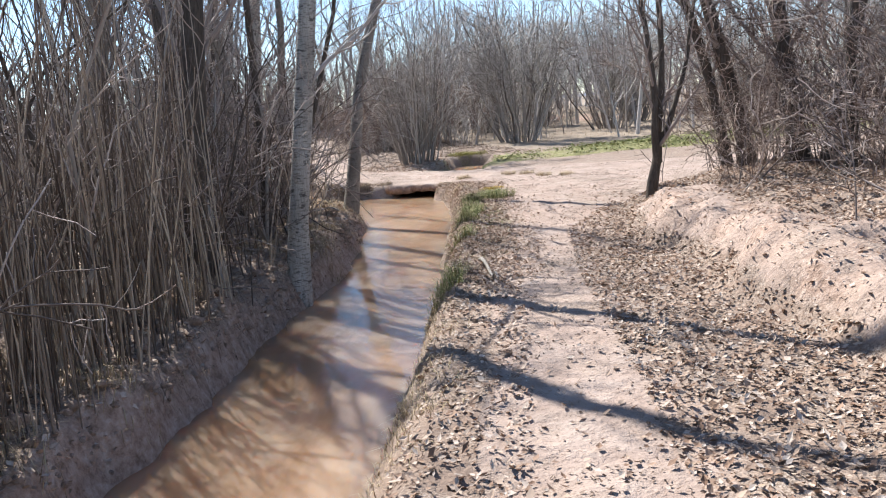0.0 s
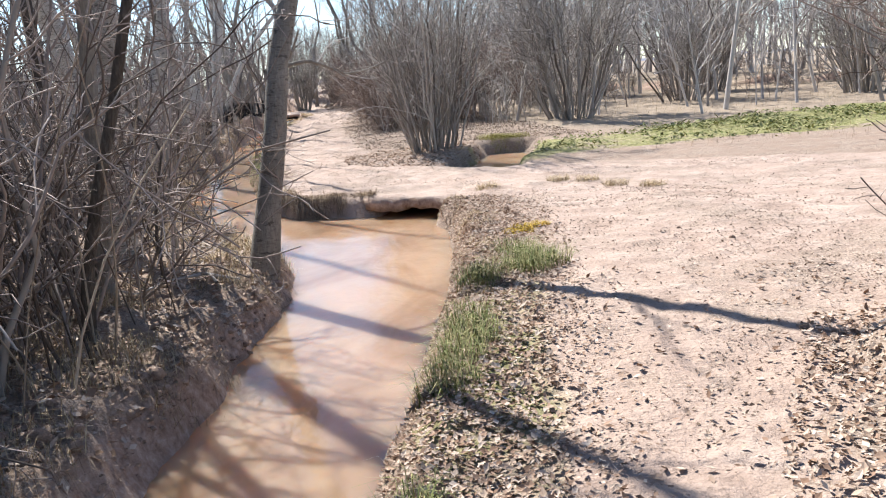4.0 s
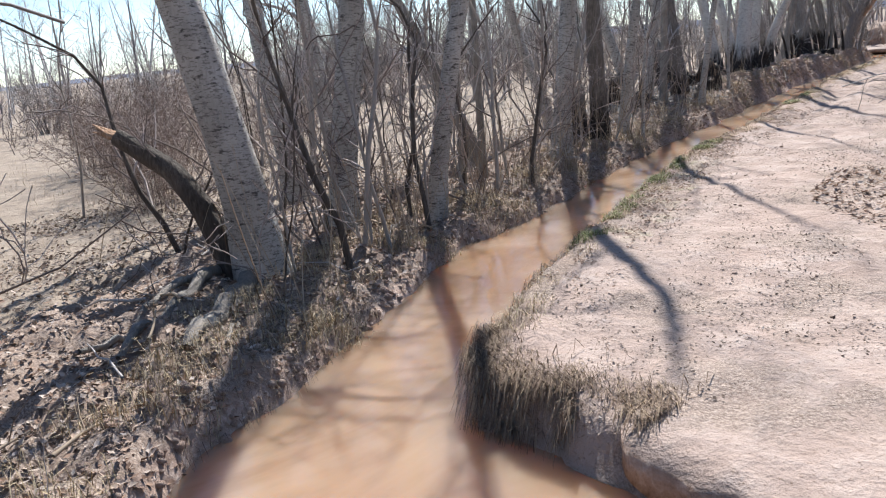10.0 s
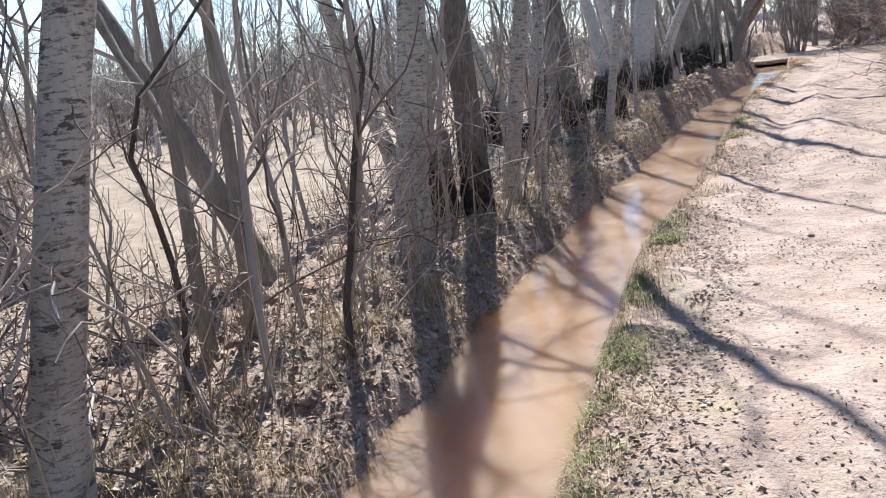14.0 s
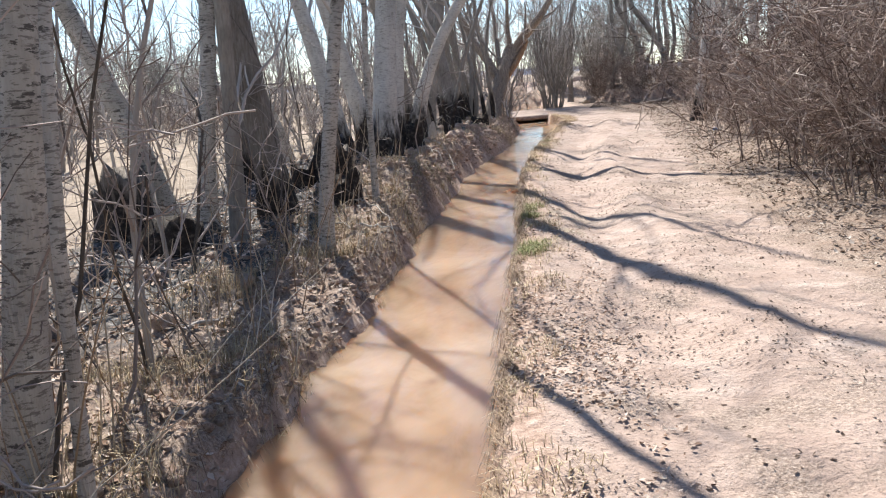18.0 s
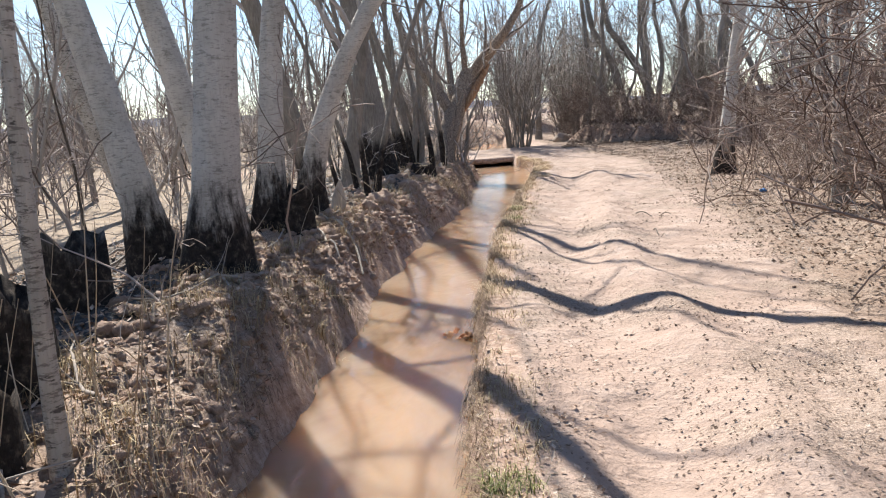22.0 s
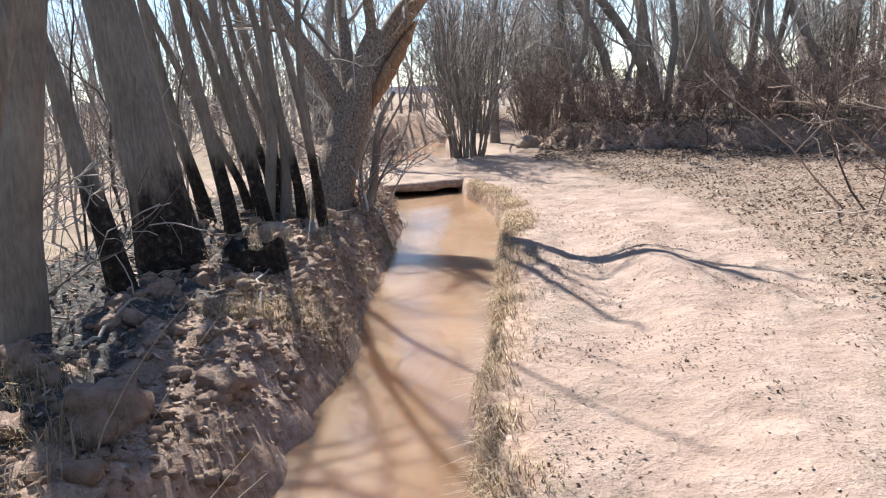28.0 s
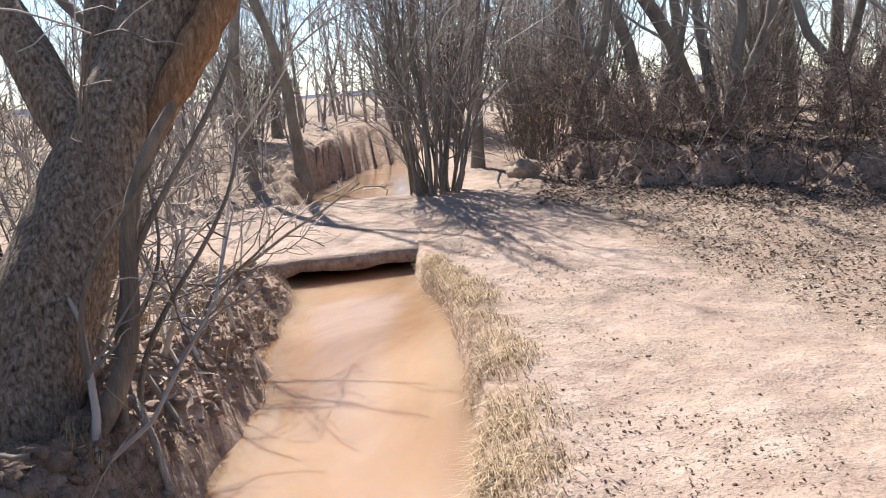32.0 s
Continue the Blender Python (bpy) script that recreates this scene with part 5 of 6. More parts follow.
def pick(seed, count, x0, x1, y0, y1, weight):
    rng = np.random.default_rng(seed)
    ys = rng.uniform(y0, y1, count)
    u = rng.uniform(x0, x1, count)
    keep = rng.random(count) < weight(u, ys)
    return u[keep], ys[keep]


u, ys = pick(401, 105000, 0.15, 5.5, 1, 13, lambda u, y: np.where(u < 0.75, 0.5, np.where(u < path_width(y) * 0.9, 0.06, 0.9)) * (y < 11.2) * (1 - 0.85 * smooth(0.15, 0.4, raised(right_edge(y) + u, y)) * (right_edge(y) + u - berm_foot(right_edge(y) + u, y) < 0.85) * (y < 9)))
scatter_leaves("leaf_litter", "curled dry brown leaves beside the path", right_edge(ys) + u, ys, 0.019, M_LEAF, 402)
u, ys = pick(403, 75000, 0.06, 4.5, 1, 34, lambda u, y: np.clip(1.1 - u / 4.0, 0.05, 0.9))
scatter_leaves("leaf_litter", "curled dry leaves along the ditch bank", left_edge(ys) - u, ys, 0.025, M_LEAF, 404)
u, ys = pick(405, 85000, 2.3, 7.5, 24, 54, lambda u, y: np.clip((u - path_width(y) * 0.85) * 0.8, 0.0, 0.8))
scatter_leaves("leaf_litter", "dry leaf litter between path and brush", right_edge(ys) + u, ys, 0.021, M_LEAF_OLD, 406)
u, ys = pick(407, 9000, 0.1, 0.9, 11, 17, lambda u, y: np.clip(1.3 - u - vnoise(u * 3, y, 2.5), 0, 0.8))
scatter_leaves("leaf_litter", "dry leaves caught in the bank grass", np.where(ys < 16, np.interp(ys, [11, 15, 16], [-0.05, -0.16, -0.4]), 9) + u, np.minimum(ys, 15.9), 0.018, M_LEAF, 408)
u, ys = pick(409, 12000, 0.1, 3.4, 33, 49, lambda u, y: np.full(len(u), 0.6))
scatter_leaves("leaf_litter", "sparse leaves among the clods", left_edge(ys) - u, ys, 0.027, M_LEAF, 410)


u, ys = pick(417, 40000, 0.02, 1.0, 6, 15.8, lambda u, y: np.clip(1.15 - u * 1.1, 0, 0.9))
scatter_leaves("leaf_litter", "curled brown leaves strewn down the bank", right_edge(ys) + u, ys, 0.016, M_LEAF, 418)
u, ys = pick(419, 30000, 0.4, 7.0, 12.5, 22, lambda u, y: 0.25 + 0.6 * (fractal(u, y, 1.3) > 0.5))
scatter_leaves("leaf_litter", "dry leaves and husks on the field's edge", left_edge(ys) - u, ys, 0.025, M_LEAF_OLD, 443)
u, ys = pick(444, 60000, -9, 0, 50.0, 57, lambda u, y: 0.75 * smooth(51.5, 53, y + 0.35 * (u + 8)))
scatter_leaves("leaf_litter", "leaf litter below the far thicket, darkened for its shade", u, ys, 0.026, M_LEAF_SHADE, 445)
q = np.random.default_rng(415)
r, w = np.sqrt(q.random(3500)) * 2.0, q.uniform(0, 2 * math.pi, 3500)
xs, ys = -0.9 + r * np.cos(w) * 0.8, 21.9 + r * np.sin(w)
scatter_leaves("leaf_litter", "dry leaves round the willow stool", xs, ys, 0.03, M_LEAF, 416)
u, ys = pick(411, 90000, 0.3, 3.0, 1, 51, lambda u, y: 0.12 + 0.75 * (fractal(u, y, 1.5) > 0.55))
scatter_leaves("path_debris", "crumbled leaf bits and bark on the sand", right_edge(ys) + u, ys, 0.010, M_LEAF_OLD, 412, 0.004)
u, ys = pick(413, 15000, 0.0, 9.0, 11.5, 18.5, lambda u, y: 0.2 + 0.7 * (fractal(u, y, 1.2) > 0.54))
scatter_leaves("path_debris", "crumbled leaf bits and bark on the sand", u, ys, 0.011, M_LEAF_OLD, 414, 0.004)
u, ys = pick(421, 40000, 0.04, 0.85, 17.5, 33, lambda u, y: np.clip(1.0 - u * 1.2, 0, 1) * np.interp(y, [17.5, 19, 27, 29, 33], [0.2, 1.0, 0.9, 0.35, 0.15]) * (fractal(u * 2, y, 1.1) > 0.42))
scatter_leaves("leaf_litter", "pale dry leaves along the path's grassy edge", right_edge(ys) + u, ys, 0.014, M_LEAF, 422)


def scatter_grass(name, label, xs, ys, height, mat, seed, droop=0.5, width=0.002, lean=(0, 0)):
    rng = np.random.default_rng(seed)
    m = len(xs)
    a = rng.uniform(0, 2 * math.pi, m)
    h = height * rng.uniform(0.4, 1.2, m)
    out = droop * rng.uniform(0.1, 1.1, m) * h
    d = np.stack([np.cos(a) * out + lean[0] * h, np.sin(a) * out + lean[1] * h], -1)
    w = np.stack([-np.sin(a), np.cos(a), np.zeros(m)], -1) * width * rng.uniform(0.6, 1.4, m)[:, None]
    c = np.stack([xs, ys, ground_z(xs, ys) - 0.01], -1)
    mid = c + np.stack([d[:, 0] * 0.35, d[:, 1] * 0.35, h * 0.62], -1)
    tip = c + np.stack([d[:, 0], d[:, 1], h * (1 - 0.35 * droop)], -1)
    V = np.stack([c - w, c + w, mid + w * 0.7, mid - w * 0.7, tip + w * 0.15, tip - w * 0.15], 1)
    F = np.arange(m)[:, None, None] * 6 + np.array([[0, 1, 2, 3], [3, 2, 4, 5]])[None]
    tagged(new(name, mesh_from(name, V.reshape(-1, 3), F.reshape(-1, 4), mat)), label, "grass", kind="stuff")


def tufts(seed, centres, radius, each):
    rng = np.random.default_rng(seed)
    c = np.repeat(np.asarray(centres, float), each, 0)
    q = np.sqrt(rng.random(len(c))) * radius
    a = rng.uniform(0, 2 * math.pi, len(c))
    return c[:, 0] + q * np.cos(a), c[:, 1] + q * np.sin(a)


def hanging_grass(name, label, xs, ys, zs, out, length, mat, seed):
    """Dead blades that arch over an edge and hang down."""
    rng = np.random.default_rng(seed)
    m = len(xs)
    h = length * rng.uniform(0.4, 1.2, m)
    d = np.asarray(out, float).reshape(-1, 2) + rng.normal(size=(m, 2)) * 0.45
    d /= np.linalg.norm(d, axis=1, keepdims=True)
    w = np.stack([-d[:, 1], d[:, 0], np.zeros(m)], -1) * 0.002 * rng.uniform(0.6, 1.5, m)[:, None]
    c0 = np.stack([xs, ys, zs], -1)
    mid = c0 + np.stack([d[:, 0] * h * 0.35, d[:, 1] * h * 0.35, h * rng.uniform(0.0, 0.35, m)], -1)
    tip = mid + np.stack([d[:, 0] * h * 0.25, d[:, 1] * h * 0.25, -h * rng.uniform(0.3, 0.9, m)], -1)
    V = np.stack([c0 - w, c0 + w, mid + w * 0.8, mid - w * 0.8, tip + w * 0.2, tip - w * 0.2], 1)
    F = np.arange(m)[:, None, None] * 6 + np.array([[0, 1, 2, 3], [3, 2, 4, 5]])[None]
    tagged(new(name, mesh_from(name, V.reshape(-1, 3), F.reshape(-1, 4), mat)), label, "grass", kind="stuff")


M_STRAW = island_material("pale_straw", [(0.0, (0.30, 0.20, 0.12)), (0.5, (0.50, 0.38, 0.24)), (1.0, (0.68, 0.56, 0.40))])
M_ROOT = island_material("dead_roots", [(0.0, (0.09, 0.055, 0.035)), (0.5, (0.22, 0.15, 0.10)), (1.0, (0.42, 0.32, 0.21))])
hg = np.random.default_rng(480)
xs = hg.uniform(-2.5, -1.15, 3600)
ys = 16.37 + 0.55 * np.clip((-2.05 - xs) / 0.45, 0, 1) ** 1.6 + hg.gamma(1.5, 0.09, 3600) - 0.04
keep = vnoise(xs, ys * 0, 5.0) + 0.5 * vnoise(xs, ys, 14) > 0.55
xs, ys = xs[keep], ys[keep]
hanging_grass("hanging_grass", "dead brown grass hanging over the crossing's lip", xs, ys, ground_z(xs, ys) + 0.01, [(-0.2, -1.0)], 0.19, M_ROOT, 481)
ys = hg.uniform(17, 49, 16000)
keep = vnoise(ys * 0 + 3, ys, 1.6) > 0.35
ys = ys[keep]
xs = right_edge(ys) + hg.uniform(0.0, 0.14, len(ys))
hanging_grass("hanging_grass", "dead roots and grass hanging from the bank edge", xs, ys, ground_z(xs, ys), [(-1.0, -0.2)], 0.13, M_ROOT, 482)
ys = hg.uniform(2, 49, 16000)
keep = vnoise(ys * 0 + 8, ys, 1.1) > 0.4
ys = ys[keep]
xs = left_edge(ys) - hg.gamma(1.5, 0.16, len(ys))
hanging_grass("hanging_grass", "matted dead grass and roots on the bank slope", xs, ys, ground_z(xs, ys), [(1.0, 0.0)], 0.17, M_ROOT, 483)

t = np.random.default_rng(420)
spot = np.array([(0.58, 11.5), (0.68, 11.62), (0.78, 11.45), (0.62, 11.3), (0.35, 11.15), (0.28, 11.0), (0.24, 10.1), (0.28, 9.85), (0.22, 9.6), (0.18, 9.3), (0.55, 12.0), (-0.05, 6.3), (-0.08, 6.1), (0.12, 8.2)])
scatter_grass("green_tuft", "green grass tufts on the ditch edge", *tufts(421, spot, 0.14, 210), 0.19, M_GRASS_G, 422, 1.2)
yy = np.concatenate([t.uniform(18.8, 21.0, 11), 21.4 + t.normal(size=6) * 0.15, 22.45 + t.normal(size=7) * 0.15, 23.5 + t.normal(size=5) * 0.15, 28.8 + t.normal(size=6) * 0.16, 30.6 + t.normal(size=6) * 0.3, t.uniform(37.6, 38.6, 4), 24.0 + t.normal(size=4) * 0.12])
spot = np.stack([right_edge(yy) + t.uniform(0.05, 0.24, len(yy)), yy], -1)
scatter_grass("green_tuft", "short green grass along the path's edge", *tufts(423, spot, 0.11, 150), 0.09, M_GRASS_G, 424, 1.3)
yy = np.concatenate([t.uniform(3, 16, 60), t.uniform(17, 34, 90), t.uniform(34, 45, 60)])
spot = np.stack([right_edge(yy) + t.uniform(0.0, 0.3, len(yy)), yy], -1)
scatter_grass("dry_grass", "straw-coloured grass fringe on the bank", *tufts(425, spot, 0.17, 60), 0.08, M_GRASS_D, 426, 1.5)
yy = np.concatenate([t.uniform(33.5, 45, 60), 37.2 + t.normal(size=8) * 0.3, 41.5 + t.normal(size=8) * 0.4])
spot = np.stack([right_edge(yy) + t.uniform(-0.02, 0.16, len(yy)), yy], -1)
scatter_grass("dry_grass", "straw-yellow grass hanging along the path's edge", *tufts(445, spot, 0.12, 90), 0.10, M_STRAW, 446, 1.5, lean=(-0.4, -0.1))
yy = t.uniform(44.5, 49.2, 60)
spot = np.stack([right_edge(yy) + t.uniform(0.0, 0.3, len(yy)), yy], -1)
scatter_grass("dry_grass", "thick straw grass at the footbridge", *tufts(427, spot, 0.15, 150), 0.085, M_STRAW, 428, 1.6, lean=(-0.5, -0.2))
spot = np.stack([t.uniform(-2.3, -1.1, 16), t.uniform(16.4, 16.75, 16)], -1)
scatter_grass("dry_grass", "dry grass hanging over the crossing's lip", *tufts(429, spot, 0.13, 80), 0.07, M_ROOT, 430, 2.0, lean=(-0.1, -0.4))
yy = np.concatenate([t.uniform(12.5, 20, 60), t.uniform(20, 34, 85), t.uniform(34, 49, 60), t.uniform(2, 12, 40)])
spot = np.stack([left_edge(yy) - t.uniform(0.06, 1.2, len(yy)), yy], -1)
scatter_grass("dry_grass", "matted dead grass on the ditch bank", *tufts(431, spot, 0.22, 110), 0.17, M_GRASS_D, 432, 1.1)
scatter_grass("dry_grass", "small dry tufts on bare sand", *tufts(433, np.array([[0.32, 16.3], [1.6, 16.6], [1.9, 16.2], [1.25, 16.75], [2.3, 15.9]]), 0.16, 260), 0.12, M_GRASS_D, 434, 1.5)
scatter_grass("moss_mound", "yellow-green grassy hummock by the pool", *tufts(435, np.array([[0.62, 24.3], [0.85, 24.5], [0.4, 24.6]]), 0.38, 700), 0.16, M_MOSS, 436, 1.2)
u, ys = pick(437, 26000, 1.2, 14, 20.0, 27.0, lambda u, y: np.clip(terrain(u, y)[2] - 0.15, 0, 1) * (fractal(u, y, 0.9) > 0.45) * 0.7)
scatter_leaves("green_weeds", "low green weeds beyond the sandy clearing", u, ys, 0.045, M_CLOVER, 438, 0.05)
u, ys = pick(439, 16000, 2.5, 16, 12, 50, lambda u, y: np.where(u < 14, 0.5, 0.2))
scatter_grass("field_grass", "thin dry grass across the field", left_edge(ys) - u, ys, 0.16, M_GRASS_D, 440, 0.9)
u, ys = pick(441, 14000, -1, 14, 20, 54, lambda u, y: np.where(u - right_edge(y) > path_width(y) + 2, 0.8, 0))
scatter_grass("field_grass", "thin dry grass beneath the willows", u, ys, 0.18, M_GRASS_D, 442, 0.9)


def clod_mesh(seed):
    bm = bmesh.new()
    bmesh.ops.create_icosphere(bm, subdivisions=3, radius=1.0)
    for v in bm.verts:
        k = 1 + 0.5 * noise.noise(v.co * 1.4 + Vector((seed * 7.1, 0, 0))) + 0.3 * noise.noise(v.co * 3 + Vector((0, seed * 3.3, 0))) + 0.2 * noise.noise(v.co * 7 + Vector((seed, 0, 0)))
        v.co = v.co * k
        v.co.z *= 0.9
    for f in bm.faces:
        f.smooth = True
    me = bpy.data.meshes.new("clod")
    bm.to_mesh(me)
    bm.free()
    me.materials.append(M_CLOD)
    return me


clods = [clod_mesh(k) for k in range(6)]
cr = np.random.default_rng(450)
for k in range(290):
    cy = cr.uniform(31.5, 47.5) if k < 260 else cr.uniform(20.5, 31)
    cx = float(left_edge(cy)) - cr.uniform(0.45, 1.9)
    s = min(cr.gamma(2.0, 0.014) + 0.018, 0.085)
    ob = new("dirt_clod", clods[int(cr.integers(6))])
    ob.matrix_basis = pose(cx, cy, ground_z(cx, cy) + s * 0.25, cr.uniform(-25, 25), cr.uniform(-25, 25), cr.uniform(0, 360))
    ob.scale = (s * cr.uniform(0.8, 1.4), s, s * cr.uniform(0.7, 1.1))
    tagged(ob, "dry reddish clay clod on the spoil bank", "clod", "clods on the bank")

pick_low = bmesh.new()
bmesh.ops.create_icosphere(pick_low, subdivisions=1, radius=1.0)
low_v = np.array([v.co[:] for v in pick_low.verts])
low_f = np.array([[v.index for v in f.verts] for f in pick_low.faces])
pick_low.free()


def crumbs(name, label, xs, ys, size, seed, mat):
    rng = np.random.default_rng(seed)
    m = len(xs)
    s = size * rng.gamma(2.0, 0.5, m)
    V = low_v[None] * (1 + rng.normal(size=(m, len(low_v), 1)) * 0.16) * s[:, None, None] * np.array([1.2, 1.0, 0.75])
    V = V + np.stack([xs, ys, ground_z(xs, ys) + s * 0.2], -1)[:, None]
    F = low_f[None] + (np.arange(m) * len(low_v))[:, None, None]
    tagged(new(name, mesh_from(name, V.reshape(-1, 3), F.reshape(-1, 3), mat)), label, "clods", kind="stuff")


yy = cr.uniform(31, 48.5, 9000)
crumbs("clay_crumbs", "small dry clay crumbs on the spoil bank", left_edge(yy) - 0.06 - cr.gamma(1.5, 0.45, 9000), yy, 0.016, 451, M_CLOD)
yy = cr.uniform(2, 31, 5000)
crumbs("clay_crumbs", "small earth crumbs on the ditch bank", left_edge(yy) - 0.04 - cr.gamma(1.2, 0.4, 5000), yy, 0.013, 452, M_CLOD)
yy = cr.uniform(1, 51, 1500)
crumbs("path_grit", "grit and small stones on the sandy path", right_edge(yy) + cr.uniform(0.3, 2.8, 1500), yy, 0.005, 453, M_CLOD)

# fallen sticks
sk = np.random.default_rng(460)
for k in range(130):
    cy = sk.uniform(2, 48)
    cx = float(left_edge(cy)) - sk.uniform(0.25, 2.4)
    length = sk.uniform(0.3, 1.3)
    P = np.zeros((6, 3))
    w = unit(np.array([-abs(math.cos(k * 2.4)) * 0.8 - 0.1, math.sin(k * 2.4), 0.0]))
    for j in range(1, 6):
        w = unit(w + sk.normal(size=3) * np.array([0.15, 0.15, 0.05]))
        P[j] = P[j - 1] + w * length / 5
    P[:, 0] += cx
    P[:, 1] += cy
    P[:, 2] = ground_z(P[:, 0], P[:, 1]) + 0.03 + sk.uniform(0, 0.05)
    R = sk.uniform(0.004, 0.014) * np.linspace(1, 0.5, 6)
    B = sprout(sk, P[None], R[None], 3, 0.3, 0.9, 0.3, 0.6, 0.1, 0.2, 4, 0.6)
    tagged(new("fallen_branch", mesh_from("fallen_branch", *joined([tubes(P[None], R[None], 6), tubes(*B, 4)]), M_STEM if k % 3 == 0 else M_REED if k % 3 == 1 else M_TWIG)), "weathered fallen branch lying on the bank", "branch", "fallen branches")

M_PALE_WEED = island_material("bleached_weeds", [(0.0, (0.34, 0.28, 0.20)), (0.5, (0.52, 0.45, 0.36)), (1.0, (0.68, 0.62, 0.53))])
ws = np.random.default_rng(465)
yy = np.concatenate([ws.uniform(20, 32, 70), ws.uniform(33, 48, 50)])
scatter_canes("dry_weeds", "thin bleached weed stems leaning over the bank", "weeds", left_edge(yy) - 0.1 - ws.gamma(1.4, 0.35, 120), yy, 0.55, 0.0035, 0.55, M_PALE_WEED, 466, 0.3)

# ---- small things by the ditch ----
def bank_leaf_clump(x, y, z, label, mat, count, size, seed):
    rng = np.random.default_rng(seed)
    n = count
    a = rng.uniform(0, 2 * math.pi, n)
    s = size * rng.uniform(0.6, 1.2, n)
    c0 = np.stack([rng.normal(size=n) * size * 1.1, rng.normal(size=n) * size * 1.1, rng.uniform(0, size * 0.8, n)], -1)
    f = np.stack([np.cos(a), np.sin(a), rng.normal(size=n) * 0.5], -1) * s[:, None]
    w = np.stack([-np.sin(a), np.cos(a), rng.normal(size=n) * 0.5], -1) * s[:, None] * 0.55
    V = np.stack([c0 - f, c0 - w, c0 + f, c0 + w, c0 + np.array([0, 0, size * 0.3])], 1).reshape(-1, 3)
    F = (np.arange(n)[:, None, None] * 5 + np.array([[0, 1, 4], [1, 2, 4], [2, 3, 4], [3, 0, 4]])[None]).reshape(-1, 3)
    ob = tagged(new("leaf_clump", mesh_from("leaf_clump", V, F, mat, False)), label, "leaves")
    ob.matrix_basis = pose(x, y, z)


M_RED_LEAF = island_material("russet_leaves", [(0.0, (0.20, 0.06, 0.03)), (0.5, (0.38, 0.14, 0.06)), (1.0, (0.50, 0.27, 0.13))])
M_YELLOW = island_material("yellow_moss", [(0.0, (0.42, 0.27, 0.03)), (0.5, (0.62, 0.42, 0.05)), (1.0, (0.72, 0.55, 0.13))])
bank_leaf_clump(-7.03, 33.59, -0.12, "russet leaves caught at the water's edge", M_RED_LEAF, 16, 0.035, 1)
bank_leaf_clump(-7.19, 33.63, -0.12, "curled russet leaf drifting on the muddy water", M_RED_LEAF, 3, 0.05, 2)
bank_leaf_clump(-5.12, 24.74, -0.145, "brown leaf clump stranded in the water", M_RED_LEAF, 7, 0.045, 3)
scatter_grass("yellow_moss", "golden yellow moss patch on the bank", *tufts(470, np.array([[0.55, 12.79], [0.61, 12.88], [0.67, 12.96], [0.73, 13.03], [0.80, 13.10], [0.64, 12.84]]), 0.09, 420), 0.045, M_YELLOW, 471, 1.0)


def stone(name, label, x, y, s, mat, seed):
    ob = tagged(new(name, clod_mesh(seed)), label, "stone")
    ob.data.materials[0] = mat
    ob.matrix_basis = pose(x, y, ground_z(x, y) + s * 0.3, 8, -5, 30 * seed)
    ob.scale = (s * 1.3, s, s * 0.8)


def pale_stone_material():
    n = Nodes("pale_stone")
    c = n.ramp(n.noise(9, 6, 0.7), [(0.3, (0.22, 0.175, 0.14)), (0.7, (0.44, 0.375, 0.31))])
    n.bump(n.noise(25, 4), 0.6, 0.02)
    return n.done(c, 0.9)


M_STONE = pale_stone_material()
stone("rock", "pale squarish rock at the foot of the bank", -9.35, 55.3, 0.26, M_STONE, 11)
stone("rock", "rounded grey rock on the spoil bank", -10.40, 43.35, 0.13, M_STONE, 12)
stone("rock", "tan rock lying against the willow roots", -10.06, 43.64, 0.12, M_STONE, 13)
stone("rock", "pinkish rock among the clay clods", -9.18, 36.07, 0.10, M_CLOD, 14)
stone("rock", "pinkish rock among the clay clods", -9.13, 37.58, 0.16, M_CLOD, 15)
stone("rock", "pinkish rock among the clay clods", -9.28, 39.15, 0.15, M_CLOD, 16)
stone("rock", "pinkish rock among the clay clods", -9.10, 39.73, 0.10, M_CLOD, 17)
stone("rock", "big rounded clay lump at the bank's foot", -7.63, 24.59, 0.2, M_CLOD, 19)


def lying_branch(label, ways, radius, mat=None, sink=0.0):
    """A branch that follows the ground between given places."""
    pieces = []
    for w in ways:
        w = np.array(w, float)
        t0, t1 = np.linspace(0, 1, len(w)), np.linspace(0, 1, 12)
        x, y = np.interp(t1, t0, w[:, 0]), np.interp(t1, t0, w[:, 1])
        pieces.append(tubes(np.stack([x, y, ground_z(x, y) + (radius + 0.04) * (1 - sink) + 0.03 * np.sin(t1 * 9)], -1)[None], np.linspace(radius, radius * 0.5, 12)[None], 7))
    tagged(new("fallen_branch", mesh_from("fallen_branch", *joined(pieces), mat or M_PALE)), label, "branch", "fallen branches")


M_PALE = bark_material("bleached_wood", (0.30, 0.26, 0.21), (0.47, 0.42, 0.36), (0.63, 0.58, 0.51), furrow=0.5)
lying_branch("bleached forked branch lying on the clods", [[(-9.53, 36.18), (-9.09, 35.76), (-8.77, 35.43), (-8.49, 35.15), (-8.27, 34.77)], [(-8.46, 35.10), (-8.35, 35.09)]], 0.018)
lying_branch("grey fallen stick sticking towards the water", [[(-10.08, 45.18), (-9.72, 44.96), (-9.45, 44.82)]], 0.02)
lying_branch("pale dead branch across the bank", [[(-10.87, 45.37), (-10.49, 45.22), (-10.17, 45.12)]], 0.014)
lying_branch("long bleached stick among dead grass", [[(-7.46, 29.35), (-7.22, 29.41), (-7.11, 29.50)]], 0.012)
lying_branch("thin bleached stick slanting down the bank", [[(-8.75, 31.18), (-8.10, 30.61), (-7.58, 30.10), (-7.09, 29.44)]], 0.010)
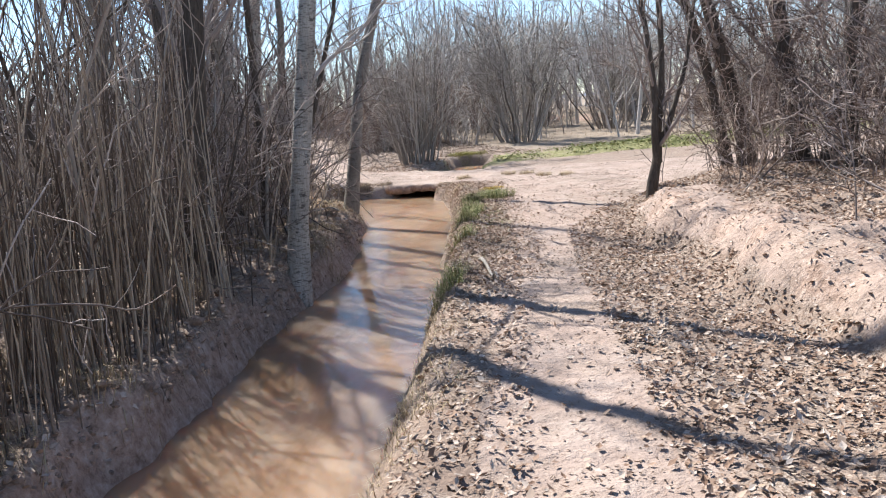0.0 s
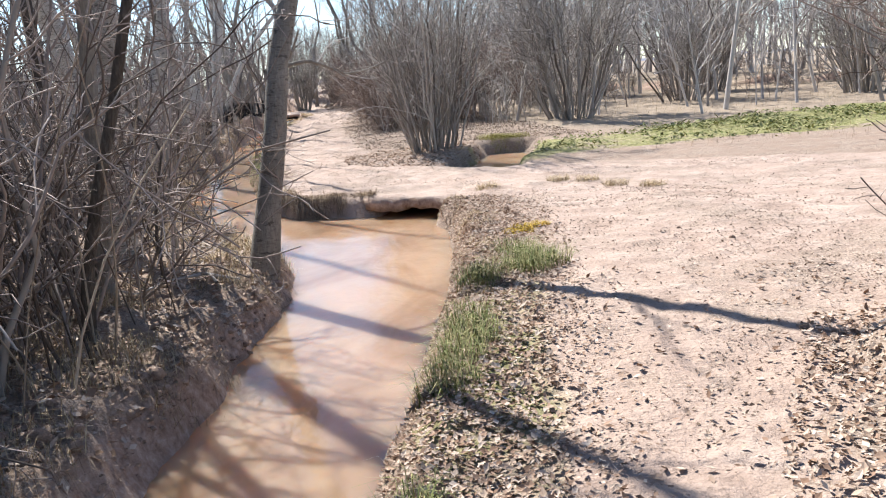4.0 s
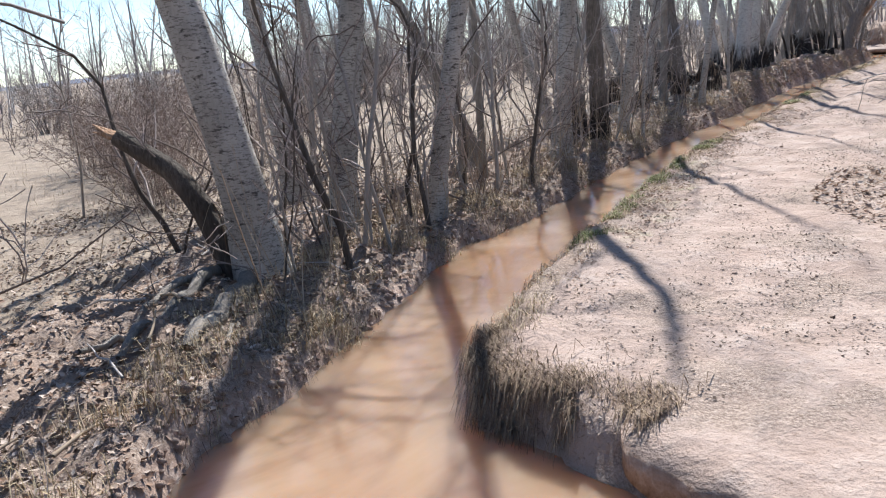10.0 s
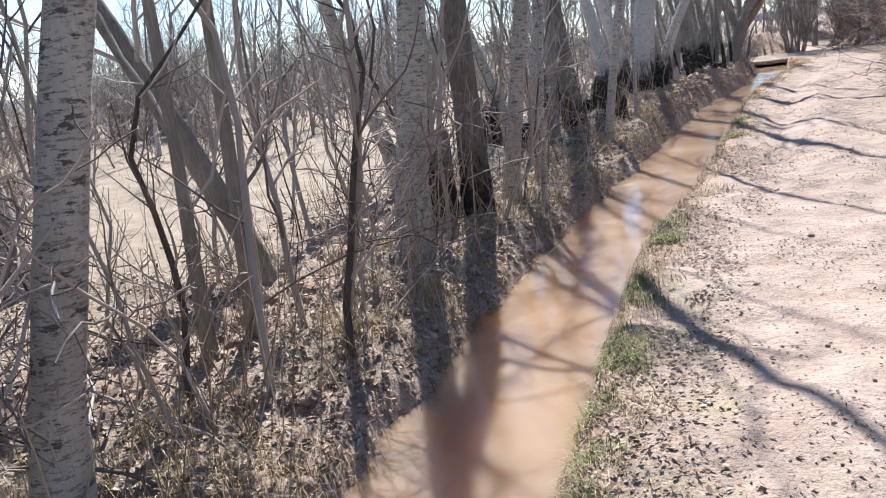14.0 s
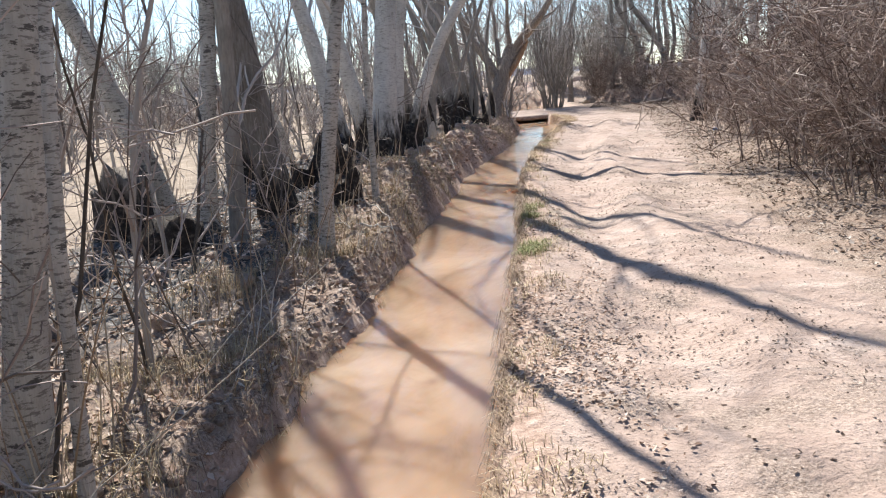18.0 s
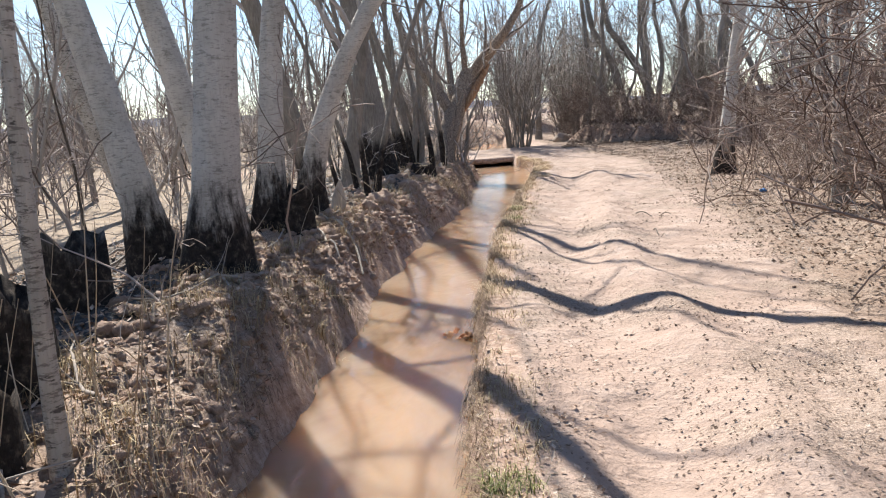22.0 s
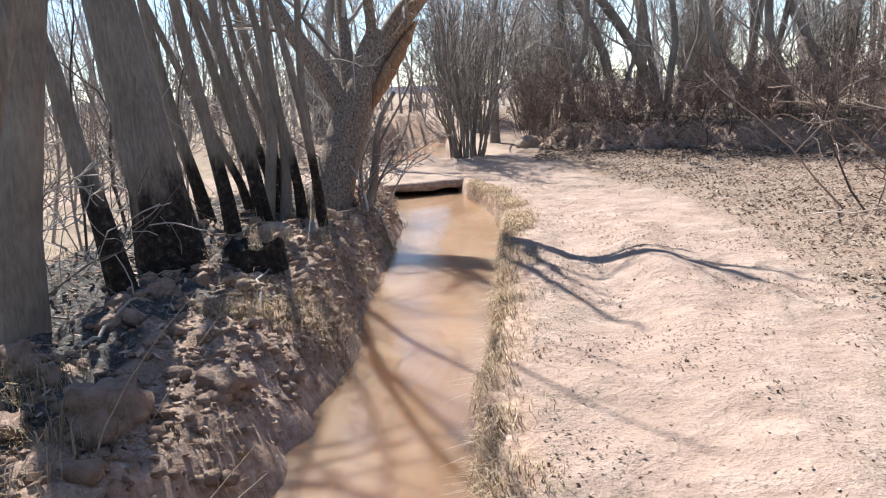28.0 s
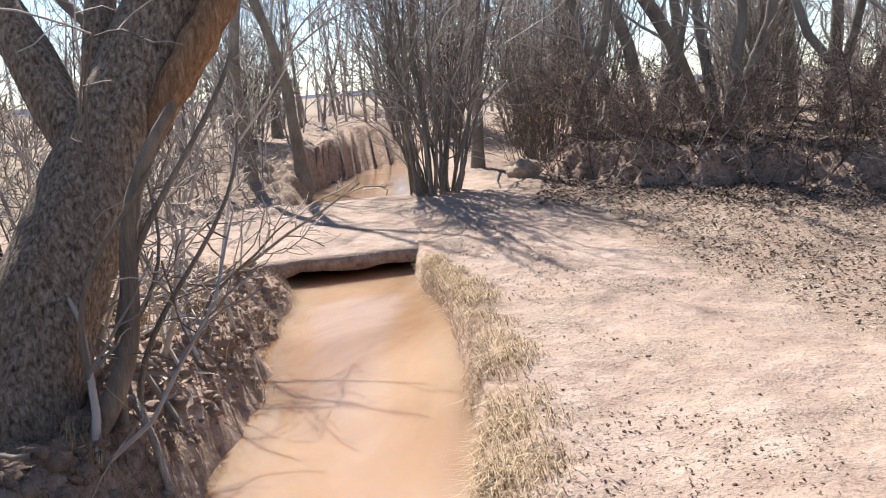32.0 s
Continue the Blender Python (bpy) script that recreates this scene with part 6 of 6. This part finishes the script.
lying_branch("thin pale stick on the spoil bank", [[(-9.50, 36.03), (-8.87, 35.18), (-8.41, 34.62)]], 0.014)
lying_branch("bleached stick on the leaf-strewn bank", [[(0.21, 6.56), (0.28, 6.19), (0.31, 5.80)]], 0.016)
lying_branch("dark stick lying on the bank slope", [[(-10.04, 40.00), (-10.06, 40.29), (-10.02, 40.62)]], 0.014)

lying_branch("weathered log half sunk in the eroded bank", [[(-5.0, 16.98), (-4.6, 16.55), (-4.2, 16.15), (-3.85, 15.8)]], 0.085, M_GREY, 0.75)
lying_branch("weathered root lying down the bank", [[(-5.35, 16.9), (-4.9, 16.35), (-4.5, 15.9), (-4.2, 15.55)]], 0.05, M_GREY, 0.75)
lying_branch("twisted grey root on the washed-out slope", [[(-5.3, 16.75), (-5.0, 16.2), (-4.7, 15.8), (-4.55, 15.45)]], 0.035, M_GREY, 0.75)
lying_branch("weathered root lying down the bank", [[(-5.0, 16.9), (-4.45, 16.5), (-4.05, 16.25), (-3.75, 16.0)]], 0.03, M_GREY, 0.75)

slab = thing("bark_slab", "torn slab of pale wood leaning against the burnt trunk", "wood", -9.29, 36.62)
t = np.linspace(0, 1, 9)
P = np.stack([0.05 * t, 0.10 * t, -0.05 + 0.5 * t], -1)
v, f = tubes(P[None], (0.085 * np.sin(np.clip(t * 2.6 + 0.35, 0, 3.0)) + 0.004)[None], 12)
v[:, 1] = P[0, 1] + (v[:, 1] - P[0, 1]) * 0.35
part("board", mesh_from("board", v, f, M_PALE), slab)

lying_branch("thin dry stick lying on the sandy path", [[(-6.11, 37.76), (-5.9, 37.72), (-5.72, 37.63)]], 0.007, M_GREY, 0.6)
lying_branch("thin dry stick lying on the sandy path", [[(-5.88, 36.74), (-5.82, 36.55), (-5.75, 36.38)]], 0.006, M_GREY, 0.6)


def plastic_material():
    n = Nodes("blue_plastic")
    return n.done(n.ramp(n.noise(30, 3), [(0.3, (0.05, 0.16, 0.42)), (0.7, (0.12, 0.30, 0.60))]), 0.4)


scrap = tagged(new("plastic_scrap", clod_mesh(21)), "crumpled scrap of blue plastic among dry leaves", "litter")
scrap.data.materials[0] = plastic_material()
scrap.matrix_basis = pose(-4.57, 39.86, ground_z(-4.57, 39.86) + 0.02, 10, 20, 40)
scrap.scale = (0.05, 0.035, 0.03)

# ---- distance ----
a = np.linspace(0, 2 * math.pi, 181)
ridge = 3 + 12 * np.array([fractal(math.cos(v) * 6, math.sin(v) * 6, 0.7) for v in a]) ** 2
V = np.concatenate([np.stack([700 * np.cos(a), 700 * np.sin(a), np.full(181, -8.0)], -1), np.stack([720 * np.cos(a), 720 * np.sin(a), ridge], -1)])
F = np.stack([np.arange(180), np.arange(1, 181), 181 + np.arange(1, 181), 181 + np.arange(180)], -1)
tagged(new("backdrop", mesh_from("backdrop", V, F, M_HILL)), "low hills on the horizon, haze painted into their colour", "hills", kind="structure")
